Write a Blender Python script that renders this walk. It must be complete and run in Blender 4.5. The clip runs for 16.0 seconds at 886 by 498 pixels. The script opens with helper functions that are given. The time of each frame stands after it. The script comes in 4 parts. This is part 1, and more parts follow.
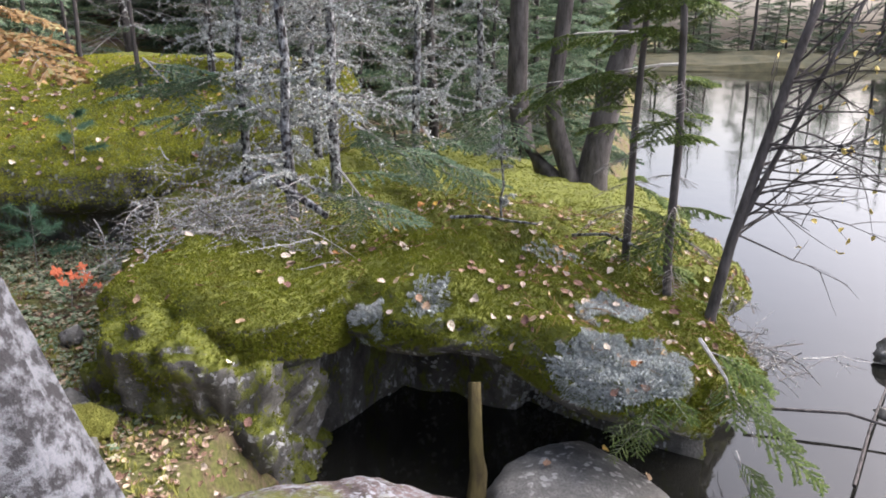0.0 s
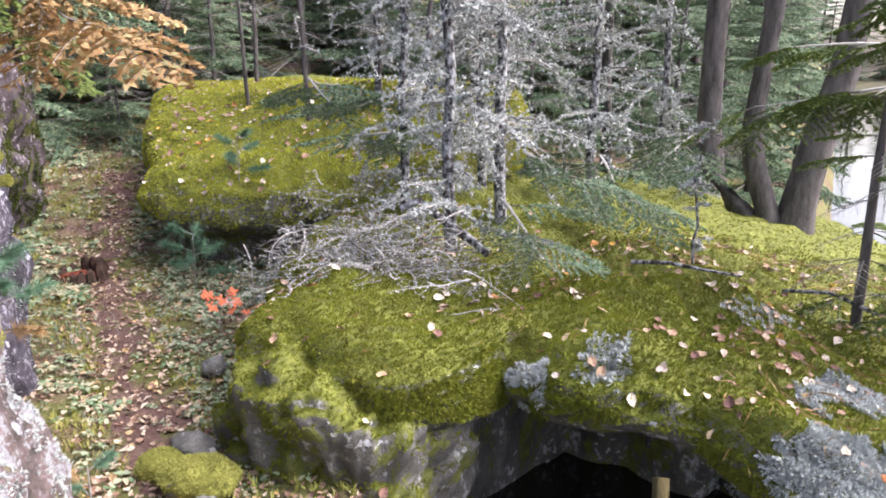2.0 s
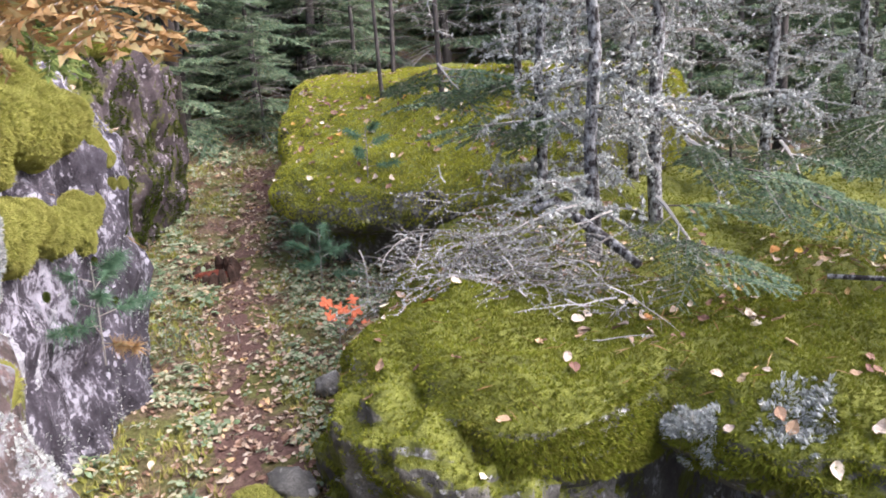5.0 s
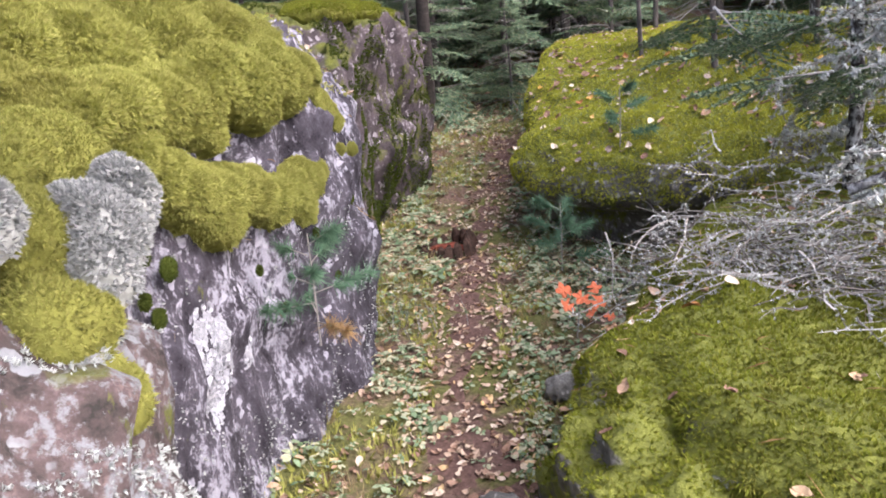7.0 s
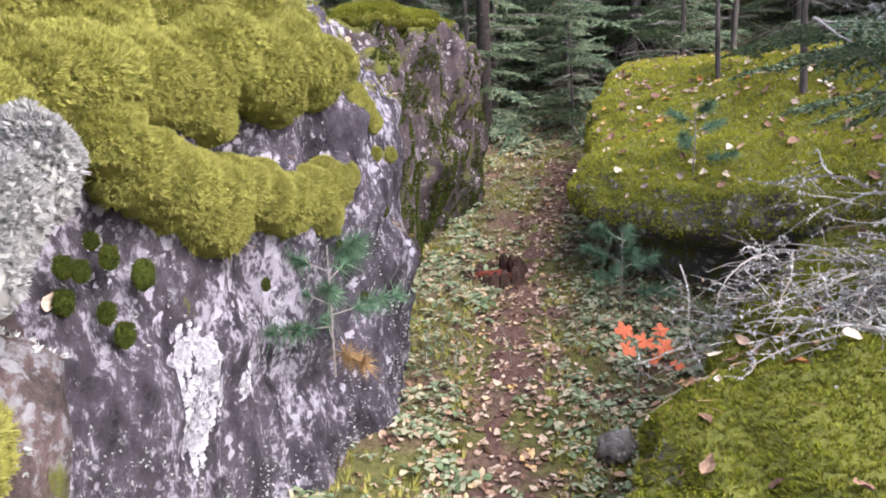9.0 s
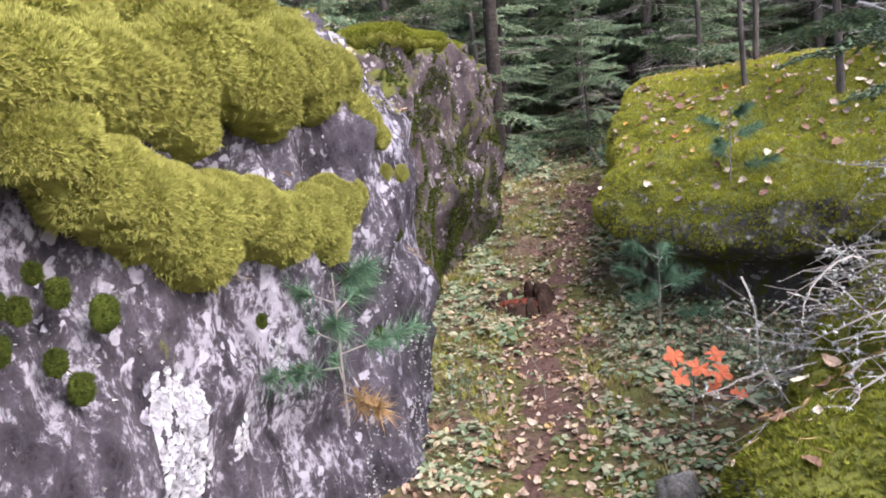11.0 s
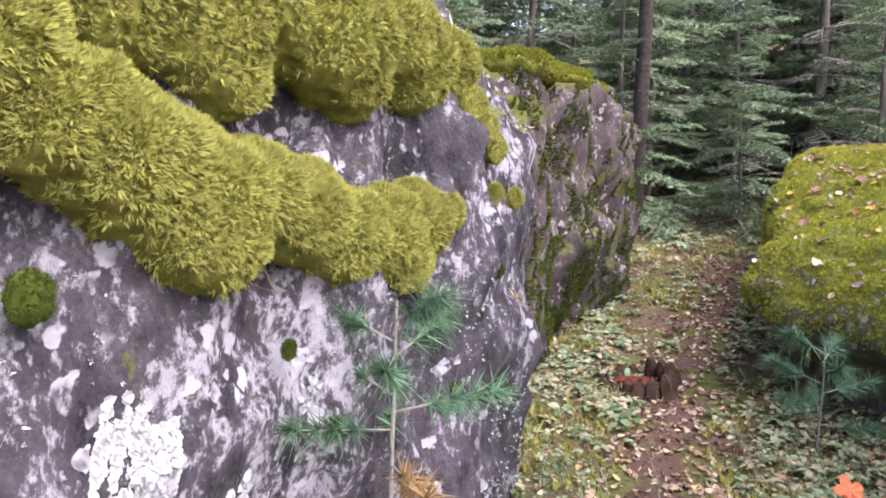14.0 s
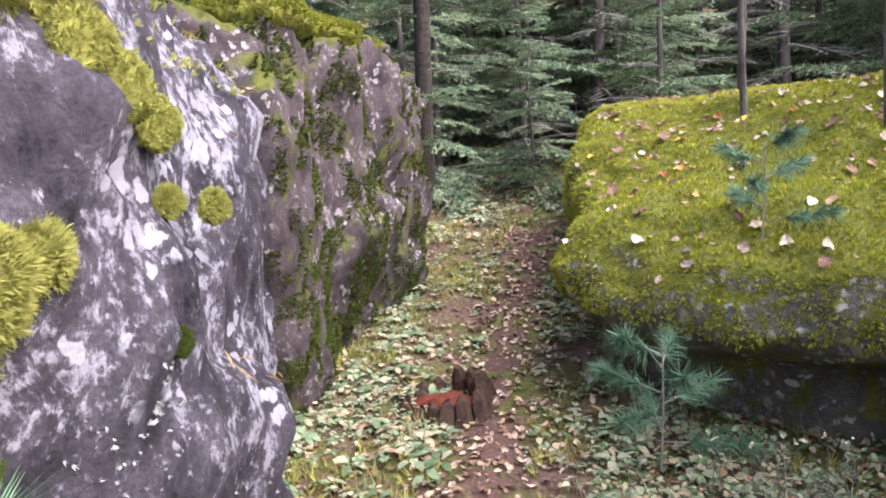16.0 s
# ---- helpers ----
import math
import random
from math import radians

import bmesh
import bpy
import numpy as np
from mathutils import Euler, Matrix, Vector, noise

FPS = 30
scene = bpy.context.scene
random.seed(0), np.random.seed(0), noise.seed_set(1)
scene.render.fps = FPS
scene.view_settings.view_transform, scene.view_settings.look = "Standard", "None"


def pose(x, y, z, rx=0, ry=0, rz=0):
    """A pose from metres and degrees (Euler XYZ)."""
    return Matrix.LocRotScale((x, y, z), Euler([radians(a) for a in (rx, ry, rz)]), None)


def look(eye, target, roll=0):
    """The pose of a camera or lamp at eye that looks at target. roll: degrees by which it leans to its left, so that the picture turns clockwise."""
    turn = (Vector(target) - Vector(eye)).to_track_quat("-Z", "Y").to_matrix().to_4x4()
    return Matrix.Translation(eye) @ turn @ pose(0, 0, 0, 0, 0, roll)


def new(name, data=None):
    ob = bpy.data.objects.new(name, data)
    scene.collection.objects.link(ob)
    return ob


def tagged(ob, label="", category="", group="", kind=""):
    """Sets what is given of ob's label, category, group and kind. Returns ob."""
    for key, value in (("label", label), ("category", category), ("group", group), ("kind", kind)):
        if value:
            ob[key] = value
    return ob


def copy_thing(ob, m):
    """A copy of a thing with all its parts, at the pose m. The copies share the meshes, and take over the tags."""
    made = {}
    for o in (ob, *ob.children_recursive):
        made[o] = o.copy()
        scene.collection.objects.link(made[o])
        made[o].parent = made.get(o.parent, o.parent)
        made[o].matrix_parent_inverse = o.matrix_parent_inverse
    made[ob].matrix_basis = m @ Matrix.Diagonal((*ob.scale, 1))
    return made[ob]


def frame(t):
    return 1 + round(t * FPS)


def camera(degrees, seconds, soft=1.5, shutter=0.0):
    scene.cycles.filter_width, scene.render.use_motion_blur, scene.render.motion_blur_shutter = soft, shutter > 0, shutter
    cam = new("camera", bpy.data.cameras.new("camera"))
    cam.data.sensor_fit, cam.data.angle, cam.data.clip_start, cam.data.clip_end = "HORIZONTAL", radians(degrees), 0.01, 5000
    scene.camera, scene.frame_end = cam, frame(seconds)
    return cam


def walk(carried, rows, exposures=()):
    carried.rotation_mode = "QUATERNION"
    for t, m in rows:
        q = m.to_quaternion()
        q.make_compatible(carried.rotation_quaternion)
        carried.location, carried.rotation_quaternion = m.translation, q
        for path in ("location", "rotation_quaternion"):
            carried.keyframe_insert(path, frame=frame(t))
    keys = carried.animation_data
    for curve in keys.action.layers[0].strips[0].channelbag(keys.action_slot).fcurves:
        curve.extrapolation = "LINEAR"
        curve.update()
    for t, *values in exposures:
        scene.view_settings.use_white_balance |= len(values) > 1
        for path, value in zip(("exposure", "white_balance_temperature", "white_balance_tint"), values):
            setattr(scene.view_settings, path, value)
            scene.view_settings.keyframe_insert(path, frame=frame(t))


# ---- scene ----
cam = camera(62.0, 16.0, soft=1.8)
PATH = [
    (0, (0.116, 0.004, 1.931), (0.070, 1.925, 1.376), 0.1),
    (0.5, (0.154, 0.133, 1.933), (-0.058, 2.055, 1.425), -0.3),
    (1, (0.143, 0.240, 1.897), (-0.254, 2.142, 1.424), -0.3),
    (1.5, (0.045, 0.457, 1.898), (-0.458, 2.342, 1.461), 1.4),
    (2, (-0.005, 0.619, 1.856), (-0.476, 2.501, 1.370), -0.1),
    (2.5, (-0.043, 0.789, 1.765), (-0.661, 2.637, 1.314), -2.2),
    (3, (-0.092, 0.931, 1.750), (-0.898, 2.691, 1.248), -0.2),
    (3.2, (-0.105, 0.980, 1.743), (-0.975, 2.703, 1.219), -0.2),
    (5.3, (-0.118, 1.307, 1.796), (-0.976, 3.044, 1.299), -3.4),
    (5.5, (-0.166, 1.376, 1.767), (-1.135, 3.049, 1.254), -4.3),
    (6, (-0.286, 1.514, 1.739), (-1.546, 2.975, 1.213), -4.5),
    (6.5, (-0.341, 1.607, 1.721), (-1.599, 3.049, 1.141), -4.7),
    (7, (-0.433, 1.745, 1.684), (-1.813, 3.090, 1.152), -5.3),
    (7.5, (-0.496, 1.860, 1.650), (-1.976, 3.065, 1.052), -4.6),
    (8, (-0.527, 1.919, 1.613), (-2.020, 3.155, 1.121), -1.9),
    (8.5, (-0.646, 1.985, 1.555), (-2.194, 3.115, 0.983), -3.5),
    (9, (-0.747, 2.086, 1.532), (-2.231, 3.350, 1.084), -2.8),
    (9.5, (-0.831, 2.140, 1.523), (-2.321, 3.433, 1.193), -4.2),
    (9.7, (-0.857, 2.158, 1.515), (-2.381, 3.405, 1.163), -3.8),
    (11.8, (-1.101, 2.338, 1.349), (-2.589, 3.635, 1.024), -8.3),
    (12, (-1.123, 2.343, 1.341), (-2.607, 3.654, 1.059), -8.7),
    (12.5, (-1.222, 2.381, 1.342), (-2.866, 3.505, 1.158), -7.3),
    (13, (-1.308, 2.441, 1.330), (-2.992, 3.492, 1.089), -7.7),
    (13.5, (-1.377, 2.514, 1.299), (-3.128, 3.459, 1.090), -2.9),
    (14, (-1.455, 2.678, 1.259), (-3.178, 3.676, 1.073), 1.1),
    (14.5, (-1.588, 2.830, 1.262), (-3.177, 4.023, 1.035), -3.7),
    (15, (-1.805, 3.019, 1.287), (-3.206, 4.420, 1.017), -2.2),
    (15.5, (-1.975, 3.246, 1.314), (-3.426, 4.612, 1.141), -3.8),
    (16, (-2.138, 3.410, 1.293), (-3.533, 4.818, 1.028), -2.6),
]
walk(cam, [(t, look(eye, target, roll)) for t, eye, target, roll in PATH],
     exposures=[(0.0, 1.32, 6150, 17), (1.5, 1.7, 6150, 19), (2.5, 1.9, 6150, 20), (5.5, 1.6, 6150, 20), (9.5, 1.58, 6150, 20), (12.5, 1.72, 6150, 20), (14.5, 1.85, 6150, 20), (16.0, 2.0, 6150, 20)])

# ---- light ----
world = bpy.data.worlds.new("sky")
scene.world = world
world.use_nodes = True
wn, wl = world.node_tree.nodes, world.node_tree.links
sky = wn.new("ShaderNodeTexSky")
sky.sky_type, sky.sun_disc = "NISHITA", False
sky.sun_elevation, sky.sun_rotation = radians(42), radians(66)
sky.air_density, sky.dust_density, sky.ozone_density = 1.0, 6.0, 1.0
grey = wn.new("ShaderNodeHueSaturation")
grey.inputs["Saturation"].default_value = 0.6
wl.new(sky.outputs[0], grey.inputs["Color"])
wl.new(grey.outputs[0], wn["Background"].inputs["Color"])
wn["Background"].inputs["Strength"].default_value = 0.15
sun = new("sun", bpy.data.lights.new("sun", "SUN"))
sun.data.energy, sun.data.angle, sun.data.color = 1.3, radians(40), (1.0, 0.96, 0.9)
sun.matrix_world = look((6.2, -1.3, 7.8), (0, 0, 0))

# ---- materials ----
def mat_new(name, rough=0.85, spec=0.2):
    m = bpy.data.materials.new(name)
    m.use_nodes = True
    b = m.node_tree.nodes["Principled BSDF"]
    b.inputs["Roughness"].default_value = rough
    b.inputs["Specular IOR Level"].default_value = spec
    return m, m.node_tree.nodes, m.node_tree.links, b


def tex_noise(n, l, scale, detail=5, rough=0.6, stretch=None):
    co = n.new("ShaderNodeTexCoord")
    mp = n.new("ShaderNodeMapping")
    if stretch:
        mp.inputs["Scale"].default_value = stretch
    l.new(co.outputs["Object"], mp.inputs["Vector"])
    t = n.new("ShaderNodeTexNoise")
    t.inputs["Scale"].default_value, t.inputs["Detail"].default_value, t.inputs["Roughness"].default_value = scale, detail, rough
    l.new(mp.outputs[0], t.inputs["Vector"])
    return t.outputs["Fac"]


def ramp(n, l, fac, stops):
    r = n.new("ShaderNodeValToRGB")
    els = r.color_ramp.elements
    while len(els) < len(stops):
        els.new(0.5)
    for e, (p, c) in zip(els, stops):
        e.position, e.color = p, (*c, 1) if len(c) == 3 else (c[0], c[0], c[0], 1)
    l.new(fac, r.inputs[0])
    return r.outputs["Color"]


def mix(n, l, fac, a, b):
    x = n.new("ShaderNodeMix")
    x.data_type = "RGBA"
    l.new(fac, x.inputs["Factor"])
    for s, v in ((6, a), (7, b)):
        if isinstance(v, tuple):
            x.inputs[s].default_value = (*v, 1)
        else:
            l.new(v, x.inputs[s])
    return x.outputs[2]


def op(n, l, kind, a, b):
    x = n.new("ShaderNodeMath")
    x.operation = kind
    x.use_clamp = True
    for s, v in ((0, a), (1, b)):
        if isinstance(v, (int, float)):
            x.inputs[s].default_value = v
        else:
            l.new(v, x.inputs[s])
    return x.outputs[0]


def bump(n, l, b, height, strength=0.6, dist=0.02):
    x = n.new("ShaderNodeBump")
    x.inputs["Strength"].default_value, x.inputs["Distance"].default_value = strength, dist
    l.new(height, x.inputs["Height"])
    l.new(x.outputs[0], b.inputs["Normal"])


def rock_material(name, dark, mid, pale, pale_at=0.56, moss_at=0.55, moss_side=0.62, scale=5.0, stretch=(1, 1, 0.55), moss=((0.06, 0.07, 0.015), (0.2, 0.215, 0.04))):
    """Lichened rock: mottled stone, pale crusts, moss where a face looks up and in patches on its sides."""
    m, n, l, b = mat_new(name, 0.9, 0.25)
    big, fine, grain = tex_noise(n, l, scale, 8, 0.65, stretch), tex_noise(n, l, scale * 4.2, 8, 0.7, stretch), tex_noise(n, l, 90, 4)
    stone = ramp(n, l, big, [(0.36, dark), (0.58, mid)])
    stone = mix(n, l, ramp(n, l, grain, [(0.4, (0,)), (0.6, (0.7,))]), stone, tuple(c * 0.45 for c in mid))
    huge = tex_noise(n, l, 2.3, 3, 0.5)
    spread = op(n, l, "ADD", op(n, l, "MULTIPLY", big, 0.3), op(n, l, "MULTIPLY", fine, 0.5))
    crust = ramp(n, l, op(n, l, "ADD", spread, op(n, l, "MULTIPLY", huge, 0.25)), [(pale_at - 0.025, (0,)), (pale_at + 0.03, (1,))])
    stone = mix(n, l, crust, stone, mix(n, l, fine, tuple(0.65 * c for c in pale), tuple(1.25 * c for c in pale)))
    cell = n.new("ShaderNodeTexVoronoi")
    cell.inputs["Scale"].default_value = 17
    warp = n.new("ShaderNodeVectorMath")
    warp.operation = "MULTIPLY_ADD"
    fleck = n.new("ShaderNodeTexNoise")
    fleck.inputs["Scale"].default_value = 22
    co = n.new("ShaderNodeTexCoord")
    l.new(co.outputs["Object"], fleck.inputs["Vector"])
    l.new(fleck.outputs["Color"], warp.inputs[0])
    warp.inputs[1].default_value = (0.07, 0.07, 0.07)
    l.new(co.outputs["Object"], warp.inputs[2])
    l.new(warp.outputs[0], cell.inputs["Vector"])
    spots_ = op(n, l, "MULTIPLY", ramp(n, l, cell.outputs["Distance"], [(0.3, (1,)), (0.36, (0,))]), ramp(n, l, tex_noise(n, l, 4.5, 4), [(0.5, (0,)), (0.56, (1,))]))
    stone = mix(n, l, spots_, stone, tuple(1.25 * c for c in pale))
    geo = n.new("ShaderNodeNewGeometry")
    sep = n.new("ShaderNodeSeparateXYZ")
    l.new(geo.outputs["Normal"], sep.inputs[0])
    patch = tex_noise(n, l, 3.1, 7, 0.65)
    up = op(n, l, "ADD", op(n, l, "MULTIPLY", sep.outputs[2], 0.6), op(n, l, "MULTIPLY", patch, 0.5))
    mask = ramp(n, l, up, [(moss_at, (0,)), (moss_at + 0.07, (1,))])
    side = ramp(n, l, tex_noise(n, l, 6.3, 8, 0.7, (1, 1, 0.6)), [(moss_side, (0,)), (moss_side + 0.05, (0.9,))])
    mask = op(n, l, "MAXIMUM", mask, side)
    green = ramp(n, l, tex_noise(n, l, 14, 8, 0.75), [(0.3, moss[0]), (0.68, moss[1])])
    l.new(mix(n, l, mask, stone, green), b.inputs["Base Color"])
    height = op(n, l, "ADD", op(n, l, "MULTIPLY", fine, 0.6), op(n, l, "MULTIPLY", grain, 0.4))
    bump(n, l, b, height, 0.8, 0.03)
    return m


def mottled(name, a, b_, scale=8, rough=0.85, bump_by=0.5, per="", stretch=None, bdist=0.01, lo=0.3, hi=0.7):
    m, n, l, b = mat_new(name, rough, 0.15)
    f = tex_noise(n, l, scale, 7, 0.7, stretch)
    col = ramp(n, l, f, [(lo, a), (hi, b_)])
    if per:
        g = n.new("ShaderNodeObjectInfo" if per == "object" else "ShaderNodeNewGeometry")
        rnd = g.outputs["Random" if per == "object" else "Random Per Island"]
        h = n.new("ShaderNodeHueSaturation")
        l.new(op(n, l, "ADD", op(n, l, "MULTIPLY", rnd, 0.05), 0.475), h.inputs["Hue"])
        v = n.new("ShaderNodeMapRange")
        v.inputs[3].default_value, v.inputs[4].default_value = 0.5, 1.45
        l.new(rnd, v.inputs[0])
        l.new(v.outputs[0], h.inputs["Value"])
        l.new(col, h.inputs["Color"])
        col = h.outputs[0]
    l.new(col, b.inputs["Base Color"])
    if bump_by:
        bump(n, l, b, f, bump_by, bdist)
    return m


def island_ramp(name, stops, rough=0.8, wash=None):
    """A colour of its own for each piece of one mesh, over wide drifts of a second colour."""
    m, n, l, b = mat_new(name, rough, 0.2)
    g = n.new("ShaderNodeNewGeometry")
    col = ramp(n, l, g.outputs["Random Per Island"], stops)
    f = tex_noise(n, l, 60, 4)
    col = mix(n, l, ramp(n, l, f, [(0.4, (0,)), (0.75, (0.45,))]), col, tuple(0.45 * c for c in stops[0][1]))
    if wash:
        drift = op(n, l, "ADD", op(n, l, "MULTIPLY", tex_noise(n, l, 3.2, 6, 0.65), 0.65), op(n, l, "MULTIPLY", g.outputs["Random Per Island"], 0.25))
        col = mix(n, l, ramp(n, l, drift, [(0.42, (0,)), (0.54, (0.8,))]), col, wash)
    l.new(col, b.inputs["Base Color"])
    return m


ROCK_B = rock_material("lichened_rock", (0.015, 0.012, 0.017), (0.105, 0.094, 0.116), (0.32, 0.31, 0.36), 0.562, 0.78, 0.67, 9.0, (1, 1, 0.7))
ROCK_A = rock_material("mossy_rock", (0.05, 0.048, 0.045), (0.2, 0.19, 0.17), (0.4, 0.4, 0.4), 0.6, 0.5, 0.52, 5.0)
ROCK_C = rock_material("pink_granite", (0.04, 0.036, 0.032), (0.2, 0.145, 0.14), (0.25, 0.255, 0.27), 0.53, 0.8, 0.58, 10.0, (1, 1, 1))
ROCK_D = rock_material("dark_mossy_rock", (0.018, 0.015, 0.015), (0.1, 0.078, 0.085), (0.22, 0.2, 0.215), 0.6, 0.62, 0.55, 7.0, (1, 1, 0.9), ((0.03, 0.035, 0.01), (0.13, 0.14, 0.025)))
ROCK_G = rock_material("bare_rock", (0.09, 0.09, 0.085), (0.24, 0.23, 0.21), (0.33, 0.32, 0.3), 0.6, 0.99, 0.68, 5.0, (1, 1, 1))
MOSS = mottled("moss", (0.14, 0.14, 0.03), (0.3, 0.3, 0.07), 16, 0.95, 0.9, bdist=0.02)
MOSS_TUFT = island_ramp("moss_tufts", [(0.0, (0.24, 0.25, 0.055)), (0.45, (0.36, 0.37, 0.09)), (0.85, (0.46, 0.455, 0.13)), (1.0, (0.54, 0.49, 0.22))], 0.9, (0.26, 0.245, 0.065))
MOSS_GREEN = island_ramp("green_moss_tufts", [(0.0, (0.13, 0.16, 0.012)), (0.45, (0.2, 0.23, 0.02)), (0.85, (0.29, 0.3, 0.035)), (1.0, (0.37, 0.34, 0.07))], 0.9, (0.13, 0.125, 0.02))
MOSS_SLAB = island_ramp("bright_moss_tufts", [(0.0, (0.3, 0.33, 0.03)), (0.45, (0.42, 0.44, 0.045)), (0.85, (0.52, 0.51, 0.08)), (1.0, (0.54, 0.46, 0.13))], 0.9, (0.33, 0.32, 0.045))
SOIL = None
LICHEN = island_ramp("grey_lichen", [(0.0, (0.34, 0.36, 0.34)), (0.5, (0.52, 0.55, 0.53)), (1.0, (0.68, 0.7, 0.68))], 0.95)
BARK = mottled("grey_bark", (0.03, 0.026, 0.024), (0.15, 0.135, 0.13), 16, 0.95, 0.9, stretch=(1, 1, 0.25))
BARK_PALE = mottled("lichened_bark", (0.035, 0.03, 0.03), (0.42, 0.43, 0.44), 30, 0.95, 0.9, stretch=(1, 1, 0.7), lo=0.44, hi=0.64)
TWIG = island_ramp("dead_twigs", [(0.0, (0.1, 0.085, 0.075)), (0.5, (0.26, 0.24, 0.22)), (1.0, (0.48, 0.47, 0.45))], 0.9)
NEEDLE = island_ramp("spruce_needles", [(0.0, (0.08, 0.135, 0.085)), (0.5, (0.17, 0.26, 0.155)), (0.85, (0.3, 0.38, 0.22)), (1.0, (0.42, 0.4, 0.24))], 0.75)
NEEDLE_BLUE = island_ramp("pine_needles", [(0.0, (0.05, 0.12, 0.07)), (0.6, (0.12, 0.22, 0.13)), (1.0, (0.2, 0.32, 0.2))], 0.7)
NEEDLE_LIGHT = island_ramp("cedar_sprays", [(0.0, (0.07, 0.11, 0.03)), (0.6, (0.17, 0.24, 0.06)), (1.0, (0.3, 0.34, 0.12))], 0.75)
NEEDLE_RUST = island_ramp("rusty_needles", [(0.0, (0.24, 0.16, 0.07)), (0.4, (0.42, 0.25, 0.11)), (0.75, (0.5, 0.34, 0.17)), (1.0, (0.34, 0.34, 0.16))], 0.8)
LITTER = island_ramp("leaf_litter", [(0.0, (0.14, 0.08, 0.055)), (0.3, (0.32, 0.2, 0.14)), (0.6, (0.52, 0.4, 0.3)), (0.85, (0.66, 0.56, 0.45)), (1.0, (0.66, 0.44, 0.18))], 0.7)
HERB = island_ramp("herb_leaves", [(0.0, (0.09, 0.14, 0.06)), (0.3, (0.18, 0.25, 0.14)), (0.6, (0.31, 0.36, 0.23)), (0.85, (0.46, 0.42, 0.28)), (1.0, (0.44, 0.24, 0.15))], 0.7)
MAPLE = island_ramp("maple_leaves", [(0.0, (0.6, 0.1, 0.06)), (0.5, (0.66, 0.17, 0.08)), (1.0, (0.66, 0.26, 0.12))], 0.6)
YELLOW = island_ramp("yellow_leaves", [(0.0, (0.6, 0.45, 0.1)), (1.0, (0.7, 0.55, 0.2))], 0.6)


def ground_material():
    m, n, l, b = mat_new("forest_floor", 0.95, 0.1)
    f, g = tex_noise(n, l, 2.2, 8, 0.7), tex_noise(n, l, 35, 6, 0.7)
    soil = ramp(n, l, g, [(0.3, (0.07, 0.045, 0.036)), (0.7, (0.25, 0.165, 0.13))])
    moss = ramp(n, l, g, [(0.3, (0.07, 0.075, 0.025)), (0.7, (0.2, 0.2, 0.07))])
    l.new(mix(n, l, ramp(n, l, f, [(0.42, (0,)), (0.55, (1,))]), soil, moss), b.inputs["Base Color"])
    bump(n, l, b, g, 0.8, 0.03)
    return m


def water_material():
    m, n, l, b = mat_new("lake_water", 0.04, 0.5)
    b.inputs["Base Color"].default_value = (0.012, 0.012, 0.01, 1)
    b.inputs["IOR"].default_value = 1.5
    bump(n, l, b, tex_noise(n, l, 1.2, 3, 0.5), 0.05, 0.1)
    return m


SOIL, WATER = ground_material(), water_material()

# ---- helpers of the scene ----
rng = np.random.default_rng(7)


def mesh_of(name, verts, faces, mat, smooth=False):
    me = bpy.data.meshes.new(name)
    me.from_pydata([tuple(v) for v in verts] if not isinstance(verts, np.ndarray) else verts.tolist(), [], faces if not isinstance(faces, np.ndarray) else faces.tolist())
    me.materials.append(mat)
    if smooth:
        me.shade_smooth()
    return me


def put(name, me, parent=None, label="", category="", group="", kind=""):
    ob = new(name, me)
    if parent:
        ob.parent = parent
    return tagged(ob, label, category, group, kind)


def empty(name, at, label, category, group="", kind=""):
    ob = new(name)
    ob.location = at
    return tagged(ob, label, category, group, kind)


def nz(x, y, z, s, o=4):
    return noise.fractal(Vector((x * s, y * s, z * s)), 0.9, 2.1, o)


def ground_z(x, y):
    """Height of the forest floor: a level path, a rise behind it, a gully by the rocks and the lake bed."""
    s = -0.62 * (x + 4.5) + 0.78 * (y - 5.8)
    h = 0.04 + 0.115 * max(0.0, s) ** 1.25 + 0.22 * max(0.0, min(1.0, (3.3 - y) / 2.2))
    h = min(h, 9.0)
    gully = max(0.0, min(1.0, (x + 1.05) / 0.35)) * max(0.0, min(1.0, (y - 2.35) / 0.5)) * max(0.0, min(1.0, (6.5 - y) / 1.5))
    h -= 0.85 * gully
    shore = 1.5 + 0.2 * max(0.0, y - 4.5) - 0.25 * max(0.0, 3.0 - y)
    d = max(0.0, min(1.0, (x - shore + 0.7) / 1.4))
    h = h * (1 - d) - 1.3 * d
    return h + 0.05 * nz(x, y, 0, 1.3)


def tube(points, radii, sides=7, rough=0.0, seed=0):
    """Verts and faces of a bent, tapered limb."""
    verts, faces = [], []
    pts = [Vector(p) for p in points]
    for i, p in enumerate(pts):
        d = (pts[min(i + 1, len(pts) - 1)] - pts[max(i - 1, 0)]).normalized()
        a = d.orthogonal().normalized() if abs(d.z) < 0.9 else Vector((1, 0, 0)).cross(d).normalized()
        b = d.cross(a)
        for k in range(sides):
            t = 2 * math.pi * k / sides
            r = radii[i] * (1 + rough * nz(p.x + math.cos(t), p.y + math.sin(t), p.z + seed, 3.0, 2))
            verts.append(p + (a * math.cos(t) + b * math.sin(t)) * r)
    for i in range(len(pts) - 1):
        for k in range(sides):
            j = (k + 1) % sides
            faces.append((i * sides + k, i * sides + j, (i + 1) * sides + j, (i + 1) * sides + k))
    faces.append(tuple(range((len(pts) - 1) * sides, len(pts) * sides)))
    return verts, faces


